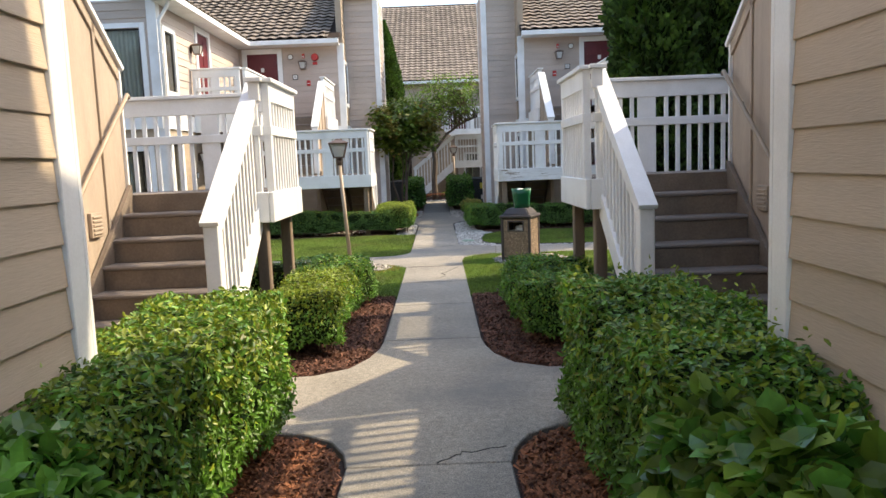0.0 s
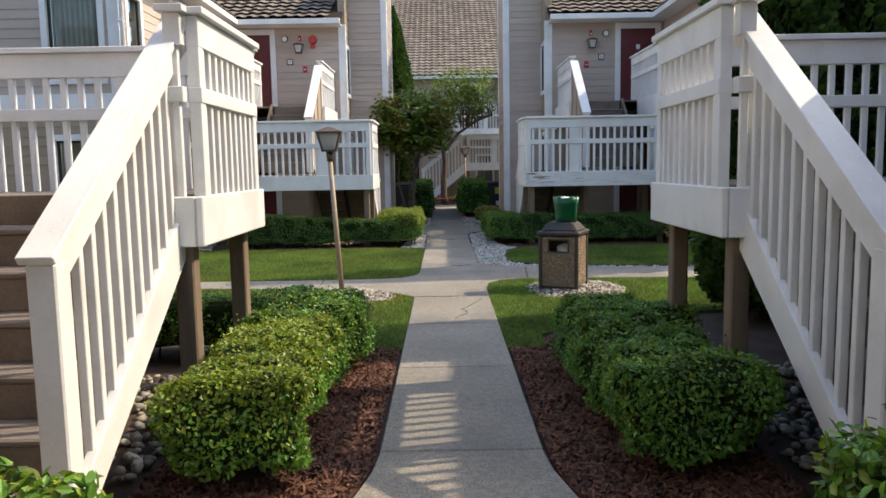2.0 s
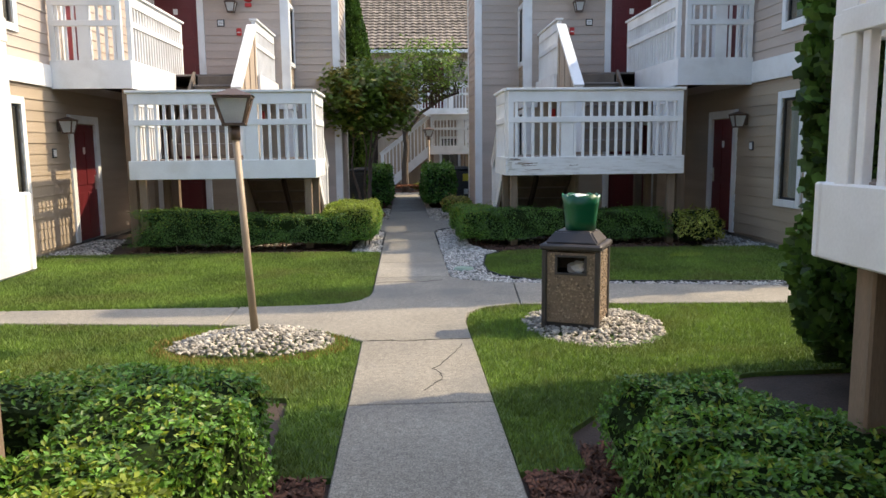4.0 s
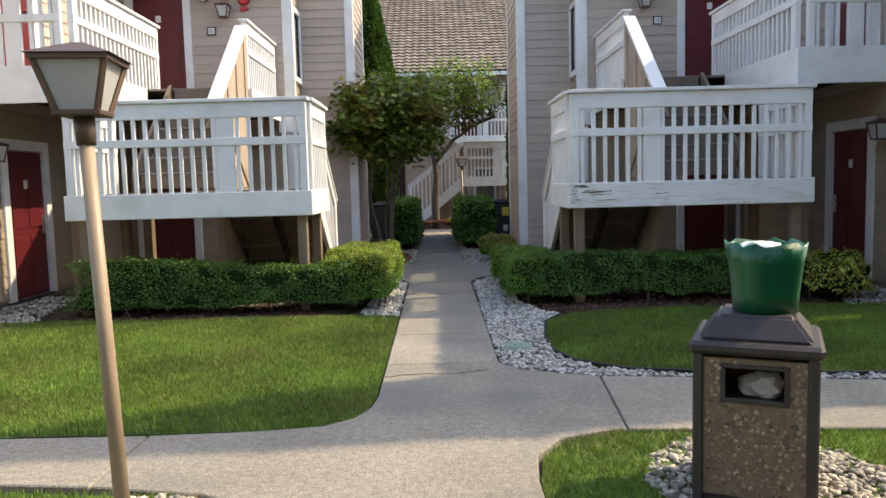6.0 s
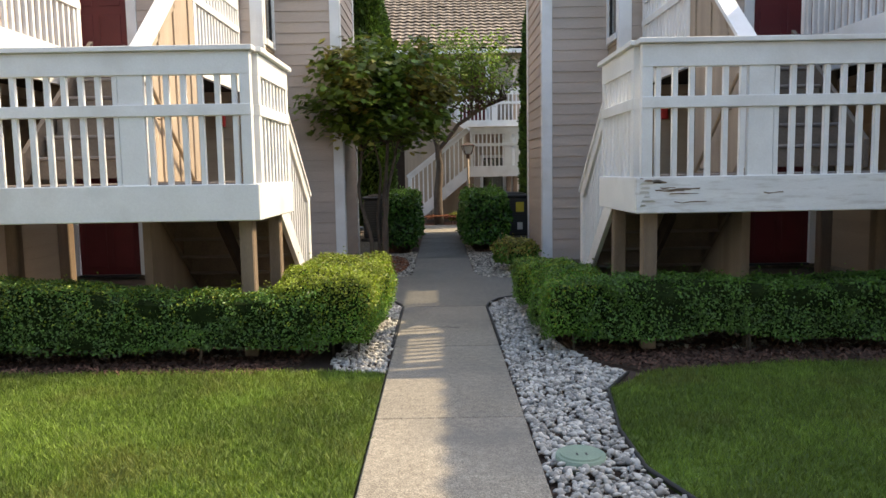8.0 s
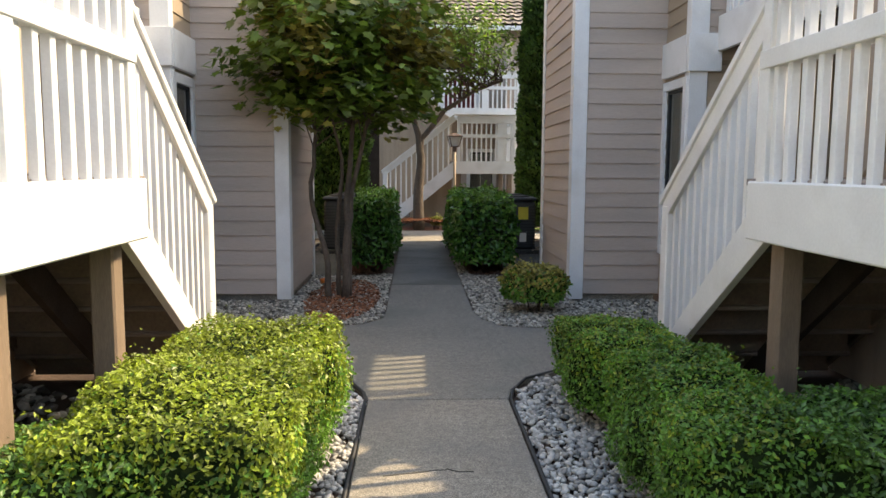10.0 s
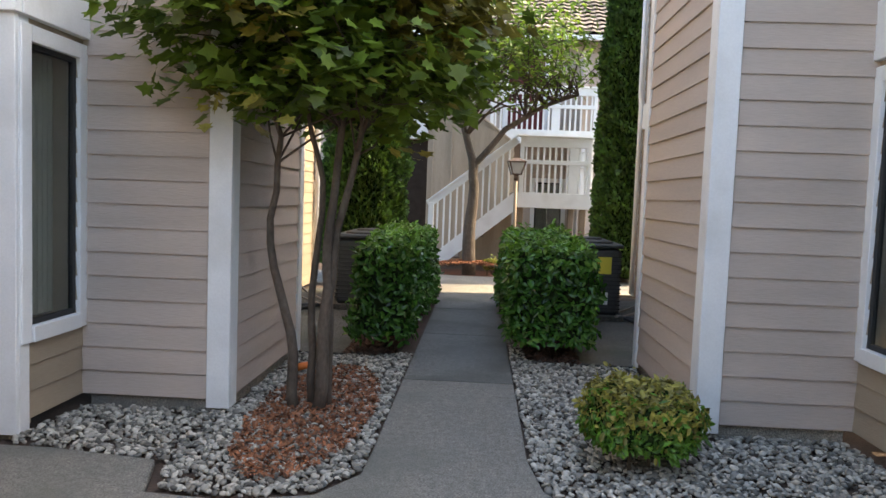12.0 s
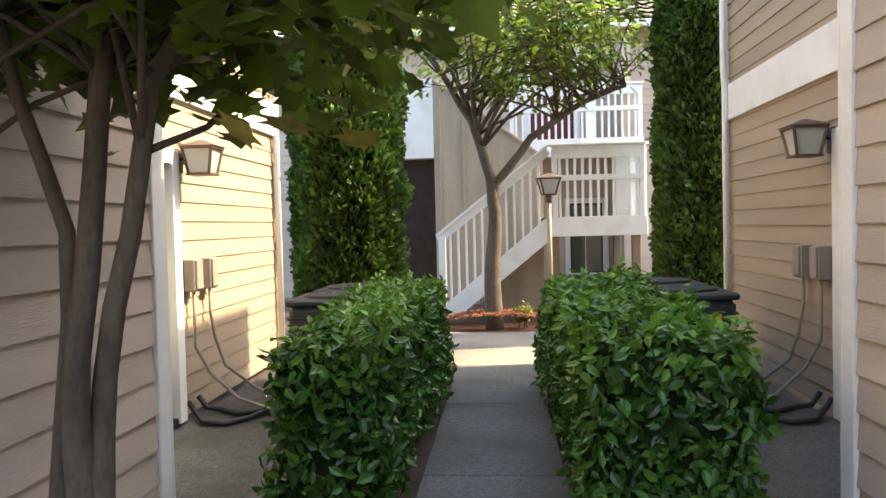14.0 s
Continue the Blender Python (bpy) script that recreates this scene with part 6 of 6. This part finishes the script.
# ---- trash can ----
def trash_can(x, y, turn):
    t = thing("trash_can", (x, y, 0), "square pebble-faced trash can with a dark hooded lid", "trash can")
    R = Matrix.Translation((x, y, 0)) @ Matrix.Rotation(radians(turn), 4, 'Z')

    def bx(name, x0, x1, y0, y1, z0, z1, mat, parent=t, label="", b=0.008):
        m = R @ Matrix.Translation(((x0 + x1) / 2, (y0 + y1) / 2, (z0 + z1) / 2))
        return part(name, chamfer_mesh(x1 - x0, y1 - y0, z1 - z0, mat, b), None, parent, label, m)
    w = 0.232
    bx("base", -w + 0.01, w - 0.01, -w + 0.01, w - 0.01, 0.0, 0.06, LIDBROWN)
    for sx in (-1, 1):
        for sy in (-1, 1):
            bx("corner_post", sx * w - 0.022, sx * w + 0.022, sy * w - 0.022, sy * w + 0.022, 0.0, 0.70, LIDBROWN)
    p = w - 0.022
    front = [(-p, -0.12, 0.06, 0.68), (0.12, p, 0.06, 0.68), (-0.12, 0.12, 0.06, 0.50), (-0.12, 0.12, 0.645, 0.68)]
    for a, b, z0, z1 in front:
        bx("panel", a, b, -w - 0.006, -w + 0.02, z0, z1, AGGREGATE, b=0.003)
    for a, c, z0, z1 in ((-0.14, 0.14, 0.485, 0.505), (-0.14, 0.14, 0.64, 0.66), (-0.14, -0.118, 0.506, 0.639), (0.118, 0.14, 0.506, 0.639)):
        bx("opening_frame", a, c, -w - 0.014, -w - 0.0065, z0, z1, LIDBROWN, b=0.006)
    bm = bmesh.new()
    bmesh.ops.create_icosphere(bm, subdivisions=3, radius=0.11)
    for v in bm.verts:
        v.co *= 1 + 0.35 * noise.noise(v.co * 16)
        v.co = R @ (Vector((v.co.x * 0.9, v.co.y * 0.7, v.co.z * 0.6)) + Vector((0.03, -0.04, 0.52)))
    part("bin_bag", bm, PAPER, t, "crumpled pale bin bag")
    bx("panel", -p, p, w - 0.02, w + 0.006, 0.06, 0.68, AGGREGATE)
    bx("panel", w - 0.02, w + 0.006, -p, p, 0.06, 0.68, AGGREGATE)
    bx("panel", -w - 0.006, -w + 0.02, -p, p, 0.06, 0.68, AGGREGATE)
    bx("liner", -w + 0.04, w - 0.04, -w + 0.05, w - 0.04, 0.07, 0.48, BLACK)
    # pebbles set in the faces
    rng = np.random.default_rng(5)
    vs, fs = [], []
    Rn = np.array(R)
    for k in range(900):
        face = rng.integers(2)
        a, z = rng.uniform(-p + 0.01, p - 0.01), rng.uniform(0.07, 0.67)
        if face == 0 and abs(a) < 0.13 and 0.48 < z < 0.66:
            continue
        bv, bf = SHAPES[rng.integers(len(SHAPES))]
        s = 0.008 * (0.5 + rng.random())
        c = (a, -w - 0.006, z) if face == 0 else (w + 0.006, a, z)
        o = len(vs)
        vs += [tuple(Rn[:3, :3] @ (v * s + c) + Rn[:3, 3]) for v in bv]
        fs += [tuple(o + i for i in f) for f in bf]
    arrays("aggregate", vs, fs, material("tan_aggregate_stone", (0.30, 0.215, 0.14), 0.7, vary=0.2, island=0.6, bump=0), t, kind="stuff")
    lid = bx("lid", -w - 0.04, w + 0.04, -w - 0.04, w + 0.04, 0.70, 0.755, LIDBROWN, label="dark brown hooded plastic lid", b=0.018)
    bm = bmesh.new()
    lo = [bm.verts.new(R @ Vector((a * (w + 0.005), b * (w + 0.005), 0.756))) for a, b in ((-1, -1), (1, -1), (1, 1), (-1, 1))]
    hi = [bm.verts.new(R @ Vector((a * (w - 0.075), b * (w - 0.075), 0.86))) for a, b in ((-1, -1), (1, -1), (1, 1), (-1, 1))]
    for i in range(4):
        bm.faces.new((lo[i], lo[(i + 1) % 4], hi[(i + 1) % 4], hi[i]))
    bm.faces.new(hi)
    bm.faces.new(lo[::-1])
    bmesh.ops.bevel(bm, geom=bm.edges[:], offset=0.015, segments=2, affect='EDGES')
    part("hood", bm, LIDBROWN, lid)
    # the green tub left on the lid
    b = thing("green_tub", (x + 0.03, y - 0.01, 0.86), "thin green plastic tub with white litter, on the can's lid", "tub")
    bm = bmesh.new()
    n = 24

    def rim(r, z, wob):
        return [bm.verts.new((x + 0.03 + r * math.copysign(abs(math.cos(i * math.tau / n)) ** 0.6, math.cos(i * math.tau / n)),
                              y - 0.01 + r * math.copysign(abs(math.sin(i * math.tau / n)) ** 0.6, math.sin(i * math.tau / n)), z + wob * math.sin(i * 2.1))) for i in range(n)]
    rings = [rim(0.125, 0.862, 0), rim(0.13, 0.95, 0), rim(0.145, 1.08, 0.004), rim(0.16, 1.17, 0.012), rim(0.152, 1.168, 0.012), rim(0.137, 1.08, 0.004), rim(0.12, 0.95, 0), rim(0.115, 0.875, 0)]
    for r0, r1 in zip(rings, rings[1:]):
        for i in range(n):
            f = bm.faces.new((r0[i], r0[(i + 1) % n], r1[(i + 1) % n], r1[i]))
            f.smooth = True
    bm.faces.new(rings[0][::-1])
    bm.faces.new(rings[-1])
    part("shell", bm, GREENBAG, b)
    bm = bmesh.new()
    bmesh.ops.create_icosphere(bm, subdivisions=3, radius=0.115)
    for v in bm.verts:
        v.co *= 1 + 0.5 * noise.noise(v.co * 22)
        v.co = Vector((v.co.x, v.co.y, v.co.z * 0.45)) + Vector((x + 0.03, y - 0.01, 1.12))
    part("crumpled_paper", bm, PAPER, b, "crumpled white paper litter")


# ---- house number on the upper walkway ----
q = QUARTERS[0]
t = thing("house_number", (-2.9, 24.85, 2.58), "dark brown metal house number on white fascia", "house number")
fc = bpy.data.curves.new("numeral", 'FONT')
fc.body, fc.size, fc.extrude = "3", 0.38, 0.008
fo = bpy.data.objects.new("numeral_curve", fc)
nm = bpy.data.meshes.new_from_object(fo)
bpy.data.objects.remove(fo)
nm.materials.clear()
part("numeral", nm, BRONZE, t, m=Matrix(((0, 0, 1, -2.891), (1, 0, 0, 24.78), (0, 1, 0, 2.58), (0, 0, 0, 1))))
trash_can(1.44, 15.70, -25)
t = thing("valve_cover", (0.68, 18.9, 0), "round grey-green plastic irrigation valve cover in pebbles", "valve cover")
rod("lid", t, VALVE, (0.68, 18.9, -0.05), (0.68, 18.9, 0.022), 0.115, 0.11, 32)
rod("rim", t, VALVE, (0.68, 18.9, -0.06), (0.68, 18.9, 0.012), 0.135, 0.13, 32)
for k in range(2):
    box("grip", t, DARKMETAL, 0.65 + 0.05 * k, 0.66 + 0.05 * k, 18.86, 18.89, 0.0225, 0.024)
for q in QUARTERS[:2]:
    t = thing("alarm_horn", q.p(3.3, 9.7, 2.35), "red fire alarm horn on the ground floor wall", "alarm")
    q.box("body", t, RED, 3.24, 3.36, 9.64, 9.727, 2.24, 2.46, b=0.012)
    q.box("grille", t, RED, 3.26, 3.34, 9.63, 9.639, 2.27, 2.40)
    t = thing("door_mat", q.p(5.2, 6.1, 0), "dark doormat by the ground floor door", "doormat")
    q.box("mat", t, BLACK, 5.0, 5.7, 5.75, 6.5, -0.044, -0.02)
